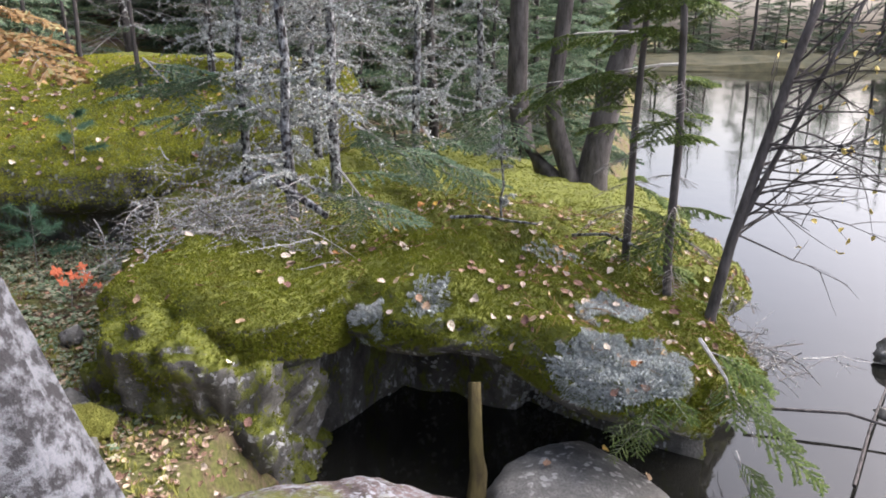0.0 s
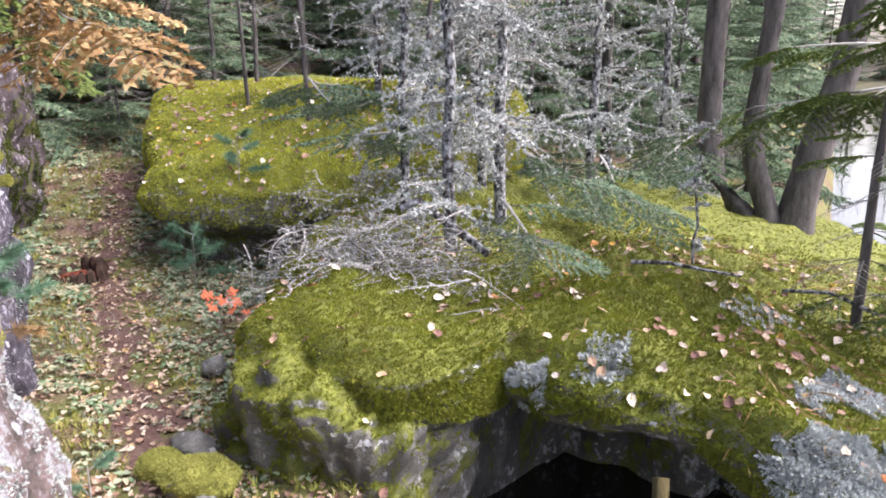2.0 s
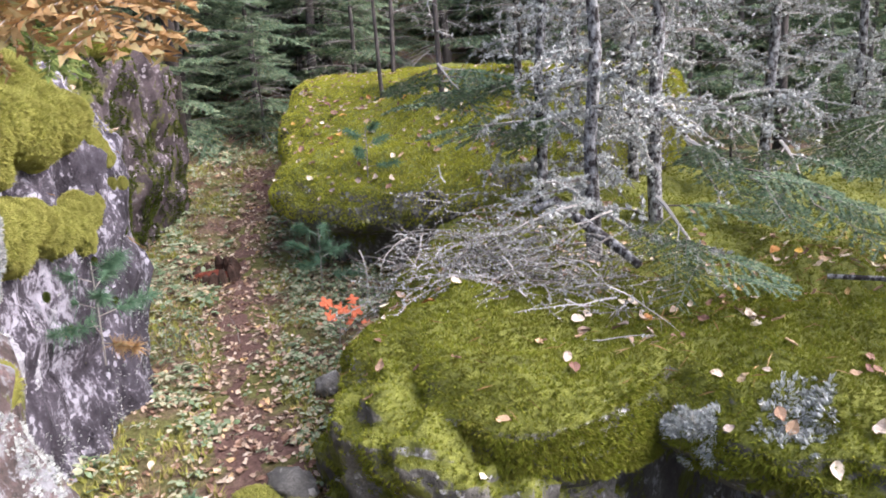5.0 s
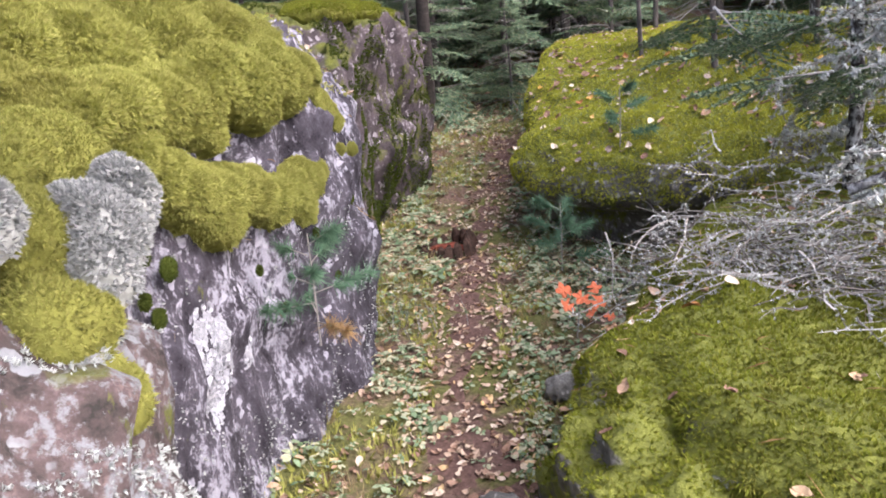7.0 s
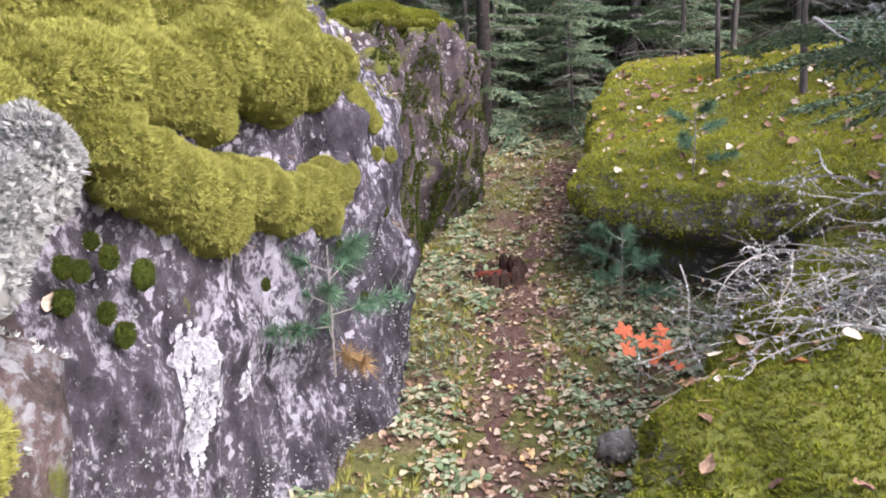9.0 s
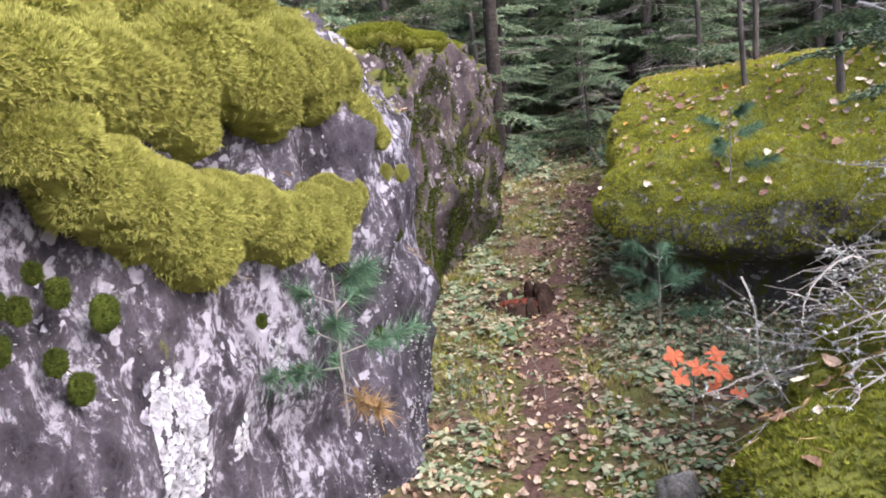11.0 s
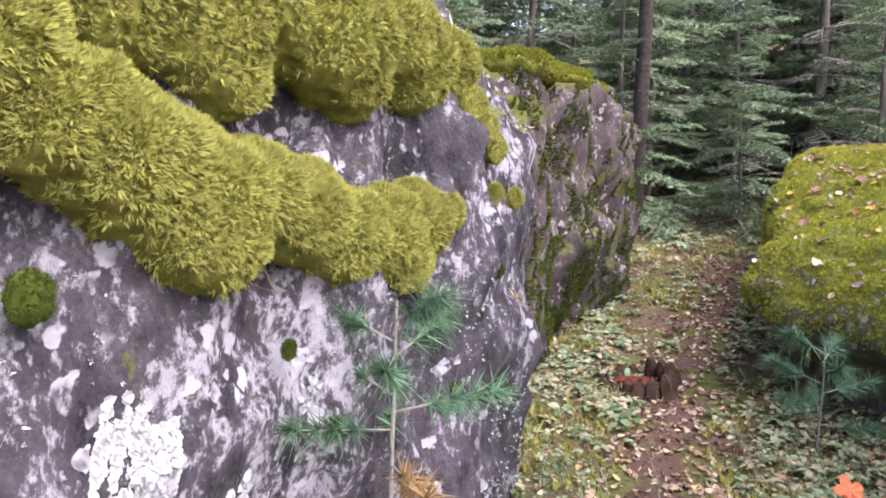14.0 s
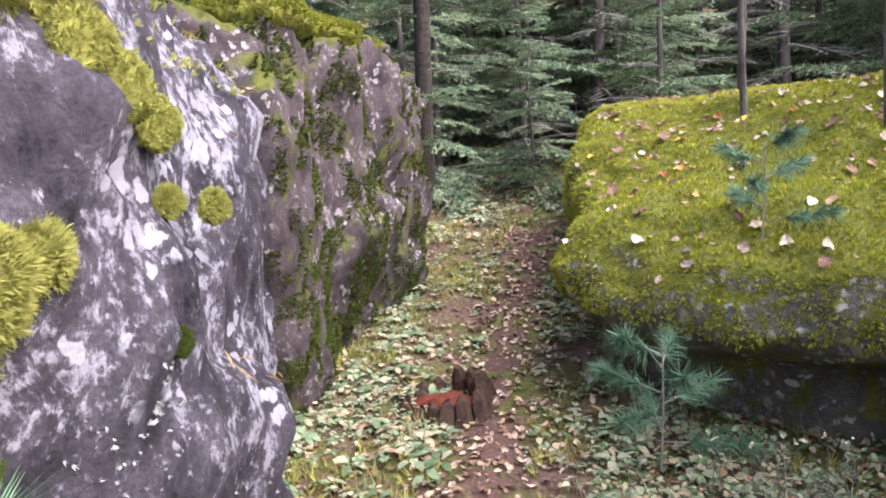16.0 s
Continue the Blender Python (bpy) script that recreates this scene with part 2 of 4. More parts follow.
def join(parts):
    verts, faces = [], []
    for v, f in parts:
        o = len(verts)
        verts.extend(v)
        faces.extend(tuple(i + o for i in q) for q in f)
    return verts, faces


def rock(foot, centre, top, base, profile, rough=0.06, steps=160, bands=10, seed=0, fine=0.5, tuck=None):
    """A boulder: a rounded footprint, a profile from foot to crown and broken, uneven faces."""
    cx, cy = centre
    ang = np.array([math.atan2(y - cy, x - cx) for x, y in foot])
    rad = np.array([math.hypot(x - cx, y - cy) for x, y in foot])
    order = np.argsort(ang)
    ang, rad = ang[order], rad[order]
    verts, faces = [], []
    fr = np.array(profile)
    v_at = np.linspace(0, len(profile) - 1, (len(profile) - 1) * bands // 2 + 1)
    rf = np.interp(v_at, range(len(profile)), fr[:, 0])
    hf = np.interp(v_at, range(len(profile)), fr[:, 1])
    k = np.array([0.25, 0.5, 0.25])
    for _ in range(2):
        rf[1:-1], hf[1:-1] = np.convolve(rf, k, "valid"), np.convolve(hf, k, "valid")
    for r_, h_ in zip(rf, hf):
        for i in range(steps):
            t = -math.pi + 2 * math.pi * i / steps
            q_ = 1 - (1 - r_) * tuck(t) if tuck and h_ < 0.72 else r_
            r = np.interp(t, ang, rad, period=2 * math.pi) * q_
            x, y = cx + r * math.cos(t), cy + r * math.sin(t)
            z = base + (top(x, y) - base) * h_
            big = nz(x + seed, y, z, 0.9) * rough * 1.6
            mid = nz(x, y + seed, z, 3.2) * rough * fine
            small = nz(x, y, z + seed, 11.0) * rough * fine * 0.4
            w = big + mid + small
            x += math.cos(t) * w * min(1, r_ * 1.3)
            y += math.sin(t) * w * min(1, r_ * 1.3)
            z += (mid + small + big * 0.6) * h_
            verts.append((x, y, z))
    n = len(rf)
    for j in range(n - 1):
        for i in range(steps):
            a = (i + 1) % steps
            faces.append((j * steps + i, j * steps + a, (j + 1) * steps + a, (j + 1) * steps + i))
    faces.append(tuple(range((n - 1) * steps, n * steps)))
    return verts, faces


def blob(at, size, rough=0.12, seg=4, turn=0.0, seed=0.0):
    """An uneven cushion."""
    bm = bmesh.new()
    bmesh.ops.create_icosphere(bm, subdivisions=seg, radius=1)
    c, s = math.cos(turn), math.sin(turn)
    for v in bm.verts:
        p = v.co.copy()
        k = 1 + rough * nz(p.x + seed, p.y + at[0], p.z + at[1], 1.5) + rough * 0.35 * nz(p.x, p.y + seed, p.z, 5.0)
        x, y, z = p.x * size[0] * k, p.y * size[1] * k, p.z * size[2] * k
        v.co = (at[0] + x * c - y * s, at[1] + x * s + y * c, at[2] + z)
    vs, fs = [v.co.copy() for v in bm.verts], [tuple(v.index for v in f.verts) for f in bm.faces]
    bm.free()
    return vs, fs


def sample(me, count, ok):
    """Places and normals spread evenly over those faces of a mesh that suit."""
    me.calc_loop_triangles()
    nv, nt = len(me.vertices), len(me.loop_triangles)
    co = np.empty(nv * 3)
    me.vertices.foreach_get("co", co)
    tr = np.empty(nt * 3, dtype=np.int32)
    me.loop_triangles.foreach_get("vertices", tr)
    a, b, c = (co.reshape(-1, 3)[tr.reshape(-1, 3)[:, i]] for i in range(3))
    nrm = np.cross(b - a, c - a)
    area = np.linalg.norm(nrm, axis=1) / 2
    nrm = nrm / (2 * area[:, None] + 1e-12)
    mid = (a + b + c) / 3
    w = area * np.array([ok(m, q) for m, q in zip(mid, nrm)], float)
    if w.sum() <= 0:
        return np.zeros((0, 3)), np.zeros((0, 3))
    pick = rng.choice(nt, count, p=w / w.sum())
    u, v = rng.random((2, count))
    flip = u + v > 1
    u[flip], v[flip] = 1 - u[flip], 1 - v[flip]
    return a[pick] + u[:, None] * (b - a)[pick] + v[:, None] * (c - a)[pick], nrm[pick]


def strew(shapes, at, normal, size, lean=0.3):
    """Copies of small shapes, each turned at random about its normal, as one mesh's verts and faces."""
    all_v, all_f, o = [], [], 0
    n = len(at)
    up = normal + rng.normal(0, lean, (n, 3))
    up /= np.linalg.norm(up, axis=1)[:, None]
    ref = rng.normal(size=(n, 3))
    e1 = np.cross(up, ref)
    e1 /= np.linalg.norm(e1, axis=1)[:, None]
    e2 = np.cross(up, e1)
    which = rng.integers(0, len(shapes), n)
    for k, (sv, sf) in enumerate(shapes):
        sel = np.where(which == k)[0]
        if not len(sel):
            continue
        sv = np.asarray(sv, float)
        p = at[sel][:, None, :] + size[sel][:, None, None] * (sv[None, :, 0:1] * e1[sel][:, None, :] + sv[None, :, 1:2] * e2[sel][:, None, :] + sv[None, :, 2:3] * up[sel][:, None, :])
        all_v.append(p.reshape(-1, 3))
        base = o + np.arange(len(sel)) * len(sv)
        for f in sf:
            all_f.extend((base[:, None] + np.array(f)[None, :]).tolist())
        o += len(sel) * len(sv)
    return np.concatenate(all_v) if all_v else np.zeros((0, 3)), all_f


def tuft_shape(seed, blades=7, wide=0.12):
    r = random.Random(seed)
    v, f = [], []
    for i in range(blades):
        a, out = r.uniform(0, 6.28), r.uniform(0.2, 0.75)
        c, s = math.cos(a), math.sin(a)
        h = r.uniform(0.6, 1.1)
        o = len(v)
        v += [(-s * wide + 0.1 * c, c * wide + 0.1 * s, -0.1), (s * wide + 0.1 * c, -c * wide + 0.1 * s, -0.1), (c * out, s * out, h)]
        f.append((o, o + 1, o + 2))
    return v, f


TUFTS = [tuft_shape(i) for i in range(5)]
LICHEN_TUFTS = [tuft_shape(20 + i, 10, 0.22) for i in range(4)]


def leaf_shape(seed, curl=0.15, slim=0.62):
    """A fallen leaf: a pointed oval, folded along its midrib and curled."""
    r = random.Random(seed)
    left, mid, right = [], [], []
    c = r.uniform(-curl, curl * 2)
    for i in range(6):
        t = i / 5
        w = slim * 0.5 * math.sin(math.pi * (0.05 + 0.93 * t) ** 0.8) + 0.01
        z = c * 4 * (t - 0.5) ** 2
        mid.append((t - 0.5, 0, z - 0.04))
        left.append((t - 0.5, w, z + r.uniform(0, curl)))
        right.append((t - 0.5, -w, z + r.uniform(0, curl)))
    v = left + mid + right
    f = []
    for i in range(5):
        f += [(i, i + 1, 7 + i, 6 + i), (6 + i, 7 + i, 13 + i, 12 + i)]
    f = [tuple(q) for q in f]
    return v, f


LEAVES = [leaf_shape(i) for i in range(6)]


def herb_shape(seed, n=5):
    """A low plant: a few oval leaflets on short stalks."""
    r = random.Random(seed)
    v, f = [], []
    for i in range(n):
        a = 6.28 * i / n + r.uniform(-0.4, 0.4)
        c, s = math.cos(a), math.sin(a)
        h, w = r.uniform(0.5, 0.9), r.uniform(0.22, 0.34)
        o = len(v)
        for d, ww, z in ((0.12, 0, h), (0.5, w, h + 0.1), (0.5, -w, h + 0.1), (0.85, w * 0.8, h), (0.85, -w * 0.8, h), (1.1, 0, h - 0.1)):
            v.append((c * d - s * ww, s * d + c * ww, z))
        f += [(o, o + 2, o + 1), (o + 1, o + 2, o + 4, o + 3), (o + 3, o + 4, o + 5)]
        v += [(0, 0.015, 0), (0, -0.015, 0)]
        f.append((o + 6, o + 7, o))
    return v, f


HERBS = [herb_shape(i, 4 + i % 3) for i in range(5)]


def grow_moss(host_me, name, parent, count, ok, size=(0.012, 0.03), shapes=None, mat=None, label=""):
    at, nr = sample(host_me, count, ok)
    if not len(at):
        return None
    v, f = strew(shapes or TUFTS, at, nr, rng.uniform(*size, len(at)), 0.35)
    return put(name, mesh_of(name, v, f, mat or MOSS_TUFT), parent, label, kind="stuff")


# ---- ground and lake ----
def build_ground():
    def axis(lo, hi, near0, near1, fine, coarse):
        a = list(np.arange(near0, near1, fine))
        x, step = near0, fine
        while x > lo:
            step = min(step * 1.35, coarse)
            x -= step
            a.insert(0, x)
        x, step = near1, fine
        while x < hi:
            step = min(step * 1.35, coarse)
            a.append(x)
            x += step
        return a
    xs, ys = axis(-400, 400, -7, 3, 0.07, 40), axis(-300, 500, -0.5, 10, 0.07, 40)
    verts = [(x, y, ground_z(x, y)) for y in ys for x in xs]
    w = len(xs)
    faces = [(j * w + i, j * w + i + 1, (j + 1) * w + i + 1, (j + 1) * w + i) for j in range(len(ys) - 1) for i in range(w - 1)]
    me = mesh_of("ground", verts, faces, SOIL, True)
    return put("ground", me, None, "brown forest floor with soil, moss and fallen leaves", "ground", kind="structure")


ground = build_ground()
lake = put("water", mesh_of("water", [(-2, 2, -0.5), (500, 2, -0.5), (500, 500, -0.5), (-2, 500, -0.5), (-2, -300, -0.5), (500, -300, -0.5)], [(0, 1, 2, 3), (4, 5, 1, 0)], WATER), None, "still lake water reflecting the white sky", "lake", kind="structure")

# ---- boulders ----
OVERHANG = [(0.72, 0.0), (0.8, 0.25), (0.86, 0.45), (0.98, 0.6), (1.0, 0.74), (0.97, 0.88), (0.88, 0.97), (0.6, 1.0), (0.3, 1.02), (0.01, 1.03)]
UPRIGHT = [(0.96, 0.0), (1.0, 0.25), (1.0, 0.5), (0.99, 0.72), (0.95, 0.88), (0.86, 0.97), (0.62, 1.02), (0.3, 1.05), (0.01, 1.06)]
SLOPING = [(1.0, 0.0), (1.0, 0.25), (0.985, 0.5), (0.95, 0.72), (0.9, 0.86), (0.8, 0.96), (0.6, 1.02), (0.3, 1.05), (0.01, 1.06)]
LOW = [(1.0, 0.0), (1.0, 0.4), (0.93, 0.7), (0.78, 0.9), (0.5, 1.0), (0.2, 1.04), (0.01, 1.05)]


def boulder(name, foot, centre, top, base, profile, mat, label, rough=0.06, seed=0, steps=160, fine=0.5, tuck=None):
    v, f = rock(foot, centre, top, base, profile, rough, steps, 10, seed, fine, tuck)
    hold = empty(name, (0, 0, 0), label, "boulder")
    me = mesh_of("stone", v, f, mat, True)
    put("stone", me, hold)
    return hold, me


CAVE = [(0.42, 0.0), (0.44, 0.3), (0.5, 0.52), (0.62, 0.62), (0.95, 0.66), (1.0, 0.76), (0.98, 0.88), (0.9, 0.97), (0.6, 1.0), (0.3, 1.02), (0.01, 1.03)]
SLAB = [(0.82, 0.0), (0.83, 0.25), (0.85, 0.45), (0.97, 0.58), (1.0, 0.7), (0.99, 0.84), (0.96, 0.95), (0.85, 1.0), (0.6, 1.01), (0.3, 1.02), (0.01, 1.03)]


def undercut(t):
    """Full under the front edge that hangs over the gully, slight elsewhere."""
    return 0.16 + 0.84 * max(0.0, min(1.0, (t + radians(118)) / radians(9))) * max(0.0, min(1.0, (radians(-45) - t) / radians(9)))


rock_a, me_a = boulder("mossy_boulder", [(-1.68, 3.6), (-1.3, 3.42), (-0.95, 3.4), (-0.68, 3.58), (-0.52, 3.9), (-0.25, 3.7), (0.15, 3.66), (0.36, 3.62), (0.58, 3.36), (0.95, 3.12), (1.3, 3.05), (1.62, 3.5), (1.85, 4.5), (2.2, 6.5), (2.3, 8.6), (0.5, 10), (-1.2, 9), (-2.0, 7), (-2.1, 5.2), (-1.95, 4.3)],
    (-0.1, 5.6), lambda x, y: 0.66 + 0.06 * min(2.0, max(-1, y - 4.2)) - 0.18 * max(0.0, x - 0.1) - 0.06 * max(0, y - 6.4) + 0.14 * max(0.0, min(0.9, -0.8 - x)) + 0.05 * nz(x, y, 5.0, 2.2), -0.6, CAVE, ROCK_A, "low boulder capped with green moss and birch leaves", 0.07, 3.0, 280, 0.9, undercut)
rock_b, me_b = boulder("lichened_boulder", [(-2.3, 2.1), (-2.6, 2.6), (-2.9, 3.1), (-3.2, 3.6), (-3.5, 4.08), (-3.8, 4.38), (-4.4, 4.7), (-5.4, 4.6), (-5.8, 3.4), (-5.2, 2.0), (-3.8, 1.3), (-2.6, 1.5)],
    (-4.1, 3.0), lambda x, y: 1.72 + 0.1 * min(0, y - 3) + 0.12 * max(0, -3 - x), -0.2, SLOPING, ROCK_B, "tall grey boulder with white lichen and moss shelves", 0.06, 11.0, 300, 1.3)
rock_c, me_c = boulder("pink_boulder", [(-1.1, 1.2), (-1.2, 1.65), (-1.38, 2.0), (-1.62, 2.25), (-2.2, 2.3), (-2.7, 1.8), (-2.4, 0.8), (-1.5, 0.7)],
    (-1.85, 1.5), lambda x, y: 1.15 + 0.5 * max(0, -1.5 - x), -0.1, LOW, ROCK_C, "pink granite boulder with grey lichen and moss", 0.06, 21.0, 220, 1.2)
rock_d, me_d = boulder("dark_boulder", [(-4.9, 5.2), (-5.4, 5.8), (-5.8, 6.5), (-6.15, 7.2), (-6.7, 7.7), (-8, 7.6), (-8.8, 6.2), (-7.7, 4.8), (-6, 4.6)],
    (-6.9, 6.2), lambda x, y: 2.0 + 0.05 * (-6 - x), 0.0, UPRIGHT, ROCK_D, "dark boulder face hung with moss and small ferns", 0.08, 31.0, 240, 1.3)
def slab_top(x, y):
    return 0.84 + 0.34 * max(0.0, min(2.1, y - 6.3)) + 0.05 * max(0.0, y - 8.4)


rock_e, me_e = boulder("mossy_slab", [(-4.5, 6.85), (-4.3, 6.45), (-3.9, 6.22), (-3.4, 6.15), (-2.75, 6.3), (-1.8, 6.9), (-1.0, 8.1), (-2.4, 10.5), (-4.5, 11), (-6.1, 9.7), (-5.4, 8.3), (-4.8, 7.35)],
    (-3.6, 8.4), lambda x, y: slab_top(x, y) + 0.05 * nz(x, y, 9.0, 1.6), -0.1, SLAB, ROCK_A, "broad slab thickly covered in bright moss and leaves", 0.06, 41.0, 240, 0.8)
rock_f, me_f = boulder("flat_rock", [(-0.85, 2.3), (-0.4, 2.55), (0.1, 2.55), (0.4, 2.35), (0.3, 1.8), (-0.3, 1.6), (-0.8, 1.8)], (-0.25, 2.1), lambda x, y: 0.36, -0.3, LOW, ROCK_C, "pale flat rock beside the path", 0.04, 51.0, 100)
rock_g, me_g = boulder("bare_rock", [(0.3, 2.7), (0.3, 3.5), (0.8, 3.8), (1.25, 3.3), (1.15, 2.75), (0.7, 2.4)], (0.75, 3.1), lambda x, y: -0.06 - 0.25 * (x - 0.4), -0.9, LOW, ROCK_G, "bare grey rock at the water's edge", 0.04, 61.0, 100)
rock_h, me_h = boulder("propping_rock", [(-1.75, 3.55), (-1.35, 3.3), (-0.98, 3.28), (-0.8, 3.5), (-0.9, 4.2), (-1.6, 4.3)], (-1.25, 3.75), lambda x, y: 0.45, -0.5, UPRIGHT, ROCK_A, "weathered rock propping up the mossy boulder", 0.1, 71.0, 160, 1.3)

# ---- trees ----
def spray(length, seed, droop=0.25, side=9, needle=0.03, dense=16, width=0.0045):
    """A conifer branch: a bent twig with side twigs and flat needles. Returns wood and needle shapes along +x."""
    r = random.Random(seed)
    wood, need = [], ([], [])
    def line(p, d, ln, rad, level):
        pts, q, dd = [p], Vector(p), Vector(d)
        for i in range(5):
            dd = (dd + Vector((0, 0, -droop * 0.12)) + Vector((r.uniform(-0.06, 0.06), r.uniform(-0.06, 0.06), r.uniform(-0.04, 0.06)))).normalized()
            q = q + dd * ln / 5
            pts.append(q.copy())
        wood.append(tube(pts, [rad * (1 - 0.15 * i) for i in range(6)], 3))
        k = max(4, int(dense * ln / 0.12))
        for i in range(k):
            t = (i + r.random()) / k * 4.99
            a = pts[int(t)].lerp(pts[int(t) + 1], t % 1)
            if level == 0 and t < 1.2:
                continue
            dirn = (dd * 0.7 + Vector((r.uniform(-1, 1), r.uniform(-1, 1), r.uniform(-0.35, 0.55)))).normalized()
            w = dirn.orthogonal().normalized() * width
            o = len(need[0])
            b = a + dirn * needle * r.uniform(0.7, 1.2)
            need[0].extend([a - w, a + w, b])
            need[1].append((o, o + 1, o + 2))
        return pts
    main = line(Vector((0, 0, 0)), Vector((1, 0, 0.12)), length, 0.004 + length * 0.006, 0)
    for i in range(side):
        t = 0.8 + 4.0 * i / side
        p = main[int(t)].lerp(main[int(t) + 1], t % 1)
        sgn = 1 if i % 2 else -1
        line(p, Vector((0.65, sgn * r.uniform(0.6, 1.0), r.uniform(-0.1, 0.1))).normalized(), length * (0.52 - 0.07 * t) * r.uniform(0.7, 1.15), 0.003, 1)
    return join(wood), need


def placed(shape, m):
    return [m @ Vector(v) for v in shape[0]], shape[1]


SPRAYS = [spray(0.75, i, 0.5, 16, 0.036, 20, 0.008) for i in range(4)]


def conifer(height, seed, first=0.1, reach=0.9, needles=NEEDLE, trunk_r=0.05, levels=13, per=5, bark=BARK, dead=0.2, sprays=SPRAYS, fill=1.0):
    """A spruce: a trunk, drooping boughs in whorls, shorter towards the tip, dead twigs low down."""
    r = random.Random(seed)
    hold = new("spruce")
    lean = Vector((r.uniform(-0.04, 0.04), r.uniform(-0.04, 0.04), 1))
    pts = [Vector((0, 0, -0.2)) + lean * height * i / 8 + Vector((r.uniform(-0.02, 0.02), r.uniform(-0.02, 0.02), 0)) for i in range(9)]
    put("trunk", mesh_of("trunk", *tube(pts, [trunk_r * (1 - 0.11 * i) for i in range(9)], 8, 0.1), bark, True), hold)
    wood, need = [], []
    for k in range(levels):
        t = first + (1 - first) * (k + r.random() * 0.5) / levels
        for i in range(per):
            if r.random() > fill:
                continue
            a = r.uniform(0, 6.28)
            s = reach * (1.08 - t) * r.uniform(0.6, 1.15) / 0.75
            m = Matrix.Translation(lean * height * t) @ Matrix.Rotation(a, 4, "Z") @ Matrix.Rotation(radians(r.uniform(-5, 28) - 25 * t), 4, "Y") @ Matrix.Scale(max(0.25, s), 4)
            w, q = r.choice(sprays)
            wood.append(placed(w, m))
            if not (t < 0.4 and r.random() < dead):
                need.append(placed(q, m))
    put("boughwork", mesh_of("boughwork", *join(wood), TWIG), hold, kind="stuff")
    put("needles", mesh_of("needles", *join(need), needles), hold, kind="stuff")
    return hold


def crooked(start, direction, length, rad, r, bend=0.35, n=7, sag=0.0):
    p, d = Vector(start), Vector(direction).normalized()
    pts = [p.copy()]
    for i in range(n):
        d = (d + Vector((r.uniform(-bend, bend), r.uniform(-bend, bend), r.uniform(-bend, bend) - sag))).normalized()
        p = p + d * length / n
        pts.append(p.copy())
    return pts, [rad * (1 - 0.8 * i / n) for i in range(n + 1)]


def dead_spruce(height, seed, trunk_r, reach=0.8, count=46, low=0.12, bark=BARK_PALE, lichen=9000):
    """A dead, lichen-hung spruce with bare crooked branches."""
    r = random.Random(seed)
    hold = new("dead_spruce")
    lean = Vector((r.uniform(-0.05, 0.05), r.uniform(-0.03, 0.03), 1))
    pts = [Vector((0, 0, -0.15)) + lean * height * i / 9 + Vector((r.uniform(-0.025, 0.025), r.uniform(-0.025, 0.025), 0)) for i in range(10)]
    put("trunk", mesh_of("trunk", *tube(pts, [trunk_r * (1 - 0.075 * i) for i in range(10)], 9, 0.2), bark, True), hold)
    limbs = []
    for k in range(count):
        t = low + (1 - low) * r.random()
        a = r.uniform(0, 6.28)
        ln = reach * r.uniform(0.35, 1.0)
        p, q = crooked(lean * height * t, (math.cos(a), math.sin(a), r.uniform(-0.15, 0.35)), ln, 0.009 + 0.004 * ln, r, 0.25, 7, 0.05)
        limbs.append(tube(p, q, 4))
        for j in range(5):
            s = r.randrange(2, 8)
            p2, q2 = crooked(p[s - 1], (p[s] - p[s - 1]) + Vector((r.uniform(-0.1, 0.1), r.uniform(-0.1, 0.1), r.uniform(-0.1, 0.08))), ln * r.uniform(0.2, 0.5), 0.005, r, 0.4, 5, 0.08)
            limbs.append(tube(p2, q2, 3))
    v, f = join(limbs)
    me = mesh_of("branches", v, f, TWIG)
    put("branchwork", me, hold, kind="stuff")
    at, nr = sample(me, lichen, lambda m, q: 1)
    lv, lf = strew(LICHEN_TUFTS, at, nr, rng.uniform(0.01, 0.03, len(at)), 0.8)
    put("lichen", mesh_of("lichen", lv, lf, LICHEN), hold, "pale grey tree lichen", kind="stuff")
    return hold


def stand(ob, x, y, z, turn=0, scale=1.0, tilt=(0, 0)):
    ob.matrix_basis = pose(x, y, z, tilt[0], tilt[1], turn) @ Matrix.Scale(scale, 4)
    return ob


FOREST = [conifer(5.5, 1, 0.02, 1.5, NEEDLE, 0.07, 20, 6), conifer(4.2, 2, 0.03, 1.2, NEEDLE, 0.05, 18, 6), conifer(6.5, 3, 0.12, 1.4, NEEDLE, 0.09, 18, 5, BARK, 0.7), conifer(2.0, 4, 0.06, 0.8, NEEDLE, 0.025, 12, 6)]
TREE_SPOTS = [(-10, 9, 0, 1.2), (-11, 7.8, 1, 1.3), (-9.6, 7.4, 1, 1.1), (-12, 9.5, 0, 1.3), (-10.8, 6.2, 0, 1.2), (-11.6, 7.0, 2, 1.1), (-9.6, 4.6, 1, 1.2), (-8.6, 3.0, 0, 1.1), (-10.5, 3.6, 0, 1.3), (-8.0, 8.9, 1, 1.0), (0.2, 9.6, 3, 1.1), (-0.7, 9.2, 3, 0.9), (0.9, 9.9, 3, 1.2), (-1.6, 9.6, 3, 1.0), (1.5, 10.6, 1, 0.9), (0.5, 11.0, 1, 0.9), (2.2, 11.5, 3, 1.2), (-6.9, 9.6, 3, 1.0), (-7.6, 10.4, 1, 1.0), (-8.3, 9.6, 0, 0.9), (-6.2, 11.0, 1, 0.9), (-9.2, 11.2, 0, 1.1), (-7.5, 12.3, 0, 1.0), (-5.6, 13.0, 2, 1.0), (-4.2, 13.2, 1, 0.9), (-2.8, 13.0, 0, 0.9), (-1.4, 10.8, 1, 1.0), (-0.3, 11.5, 2, 1.0)]
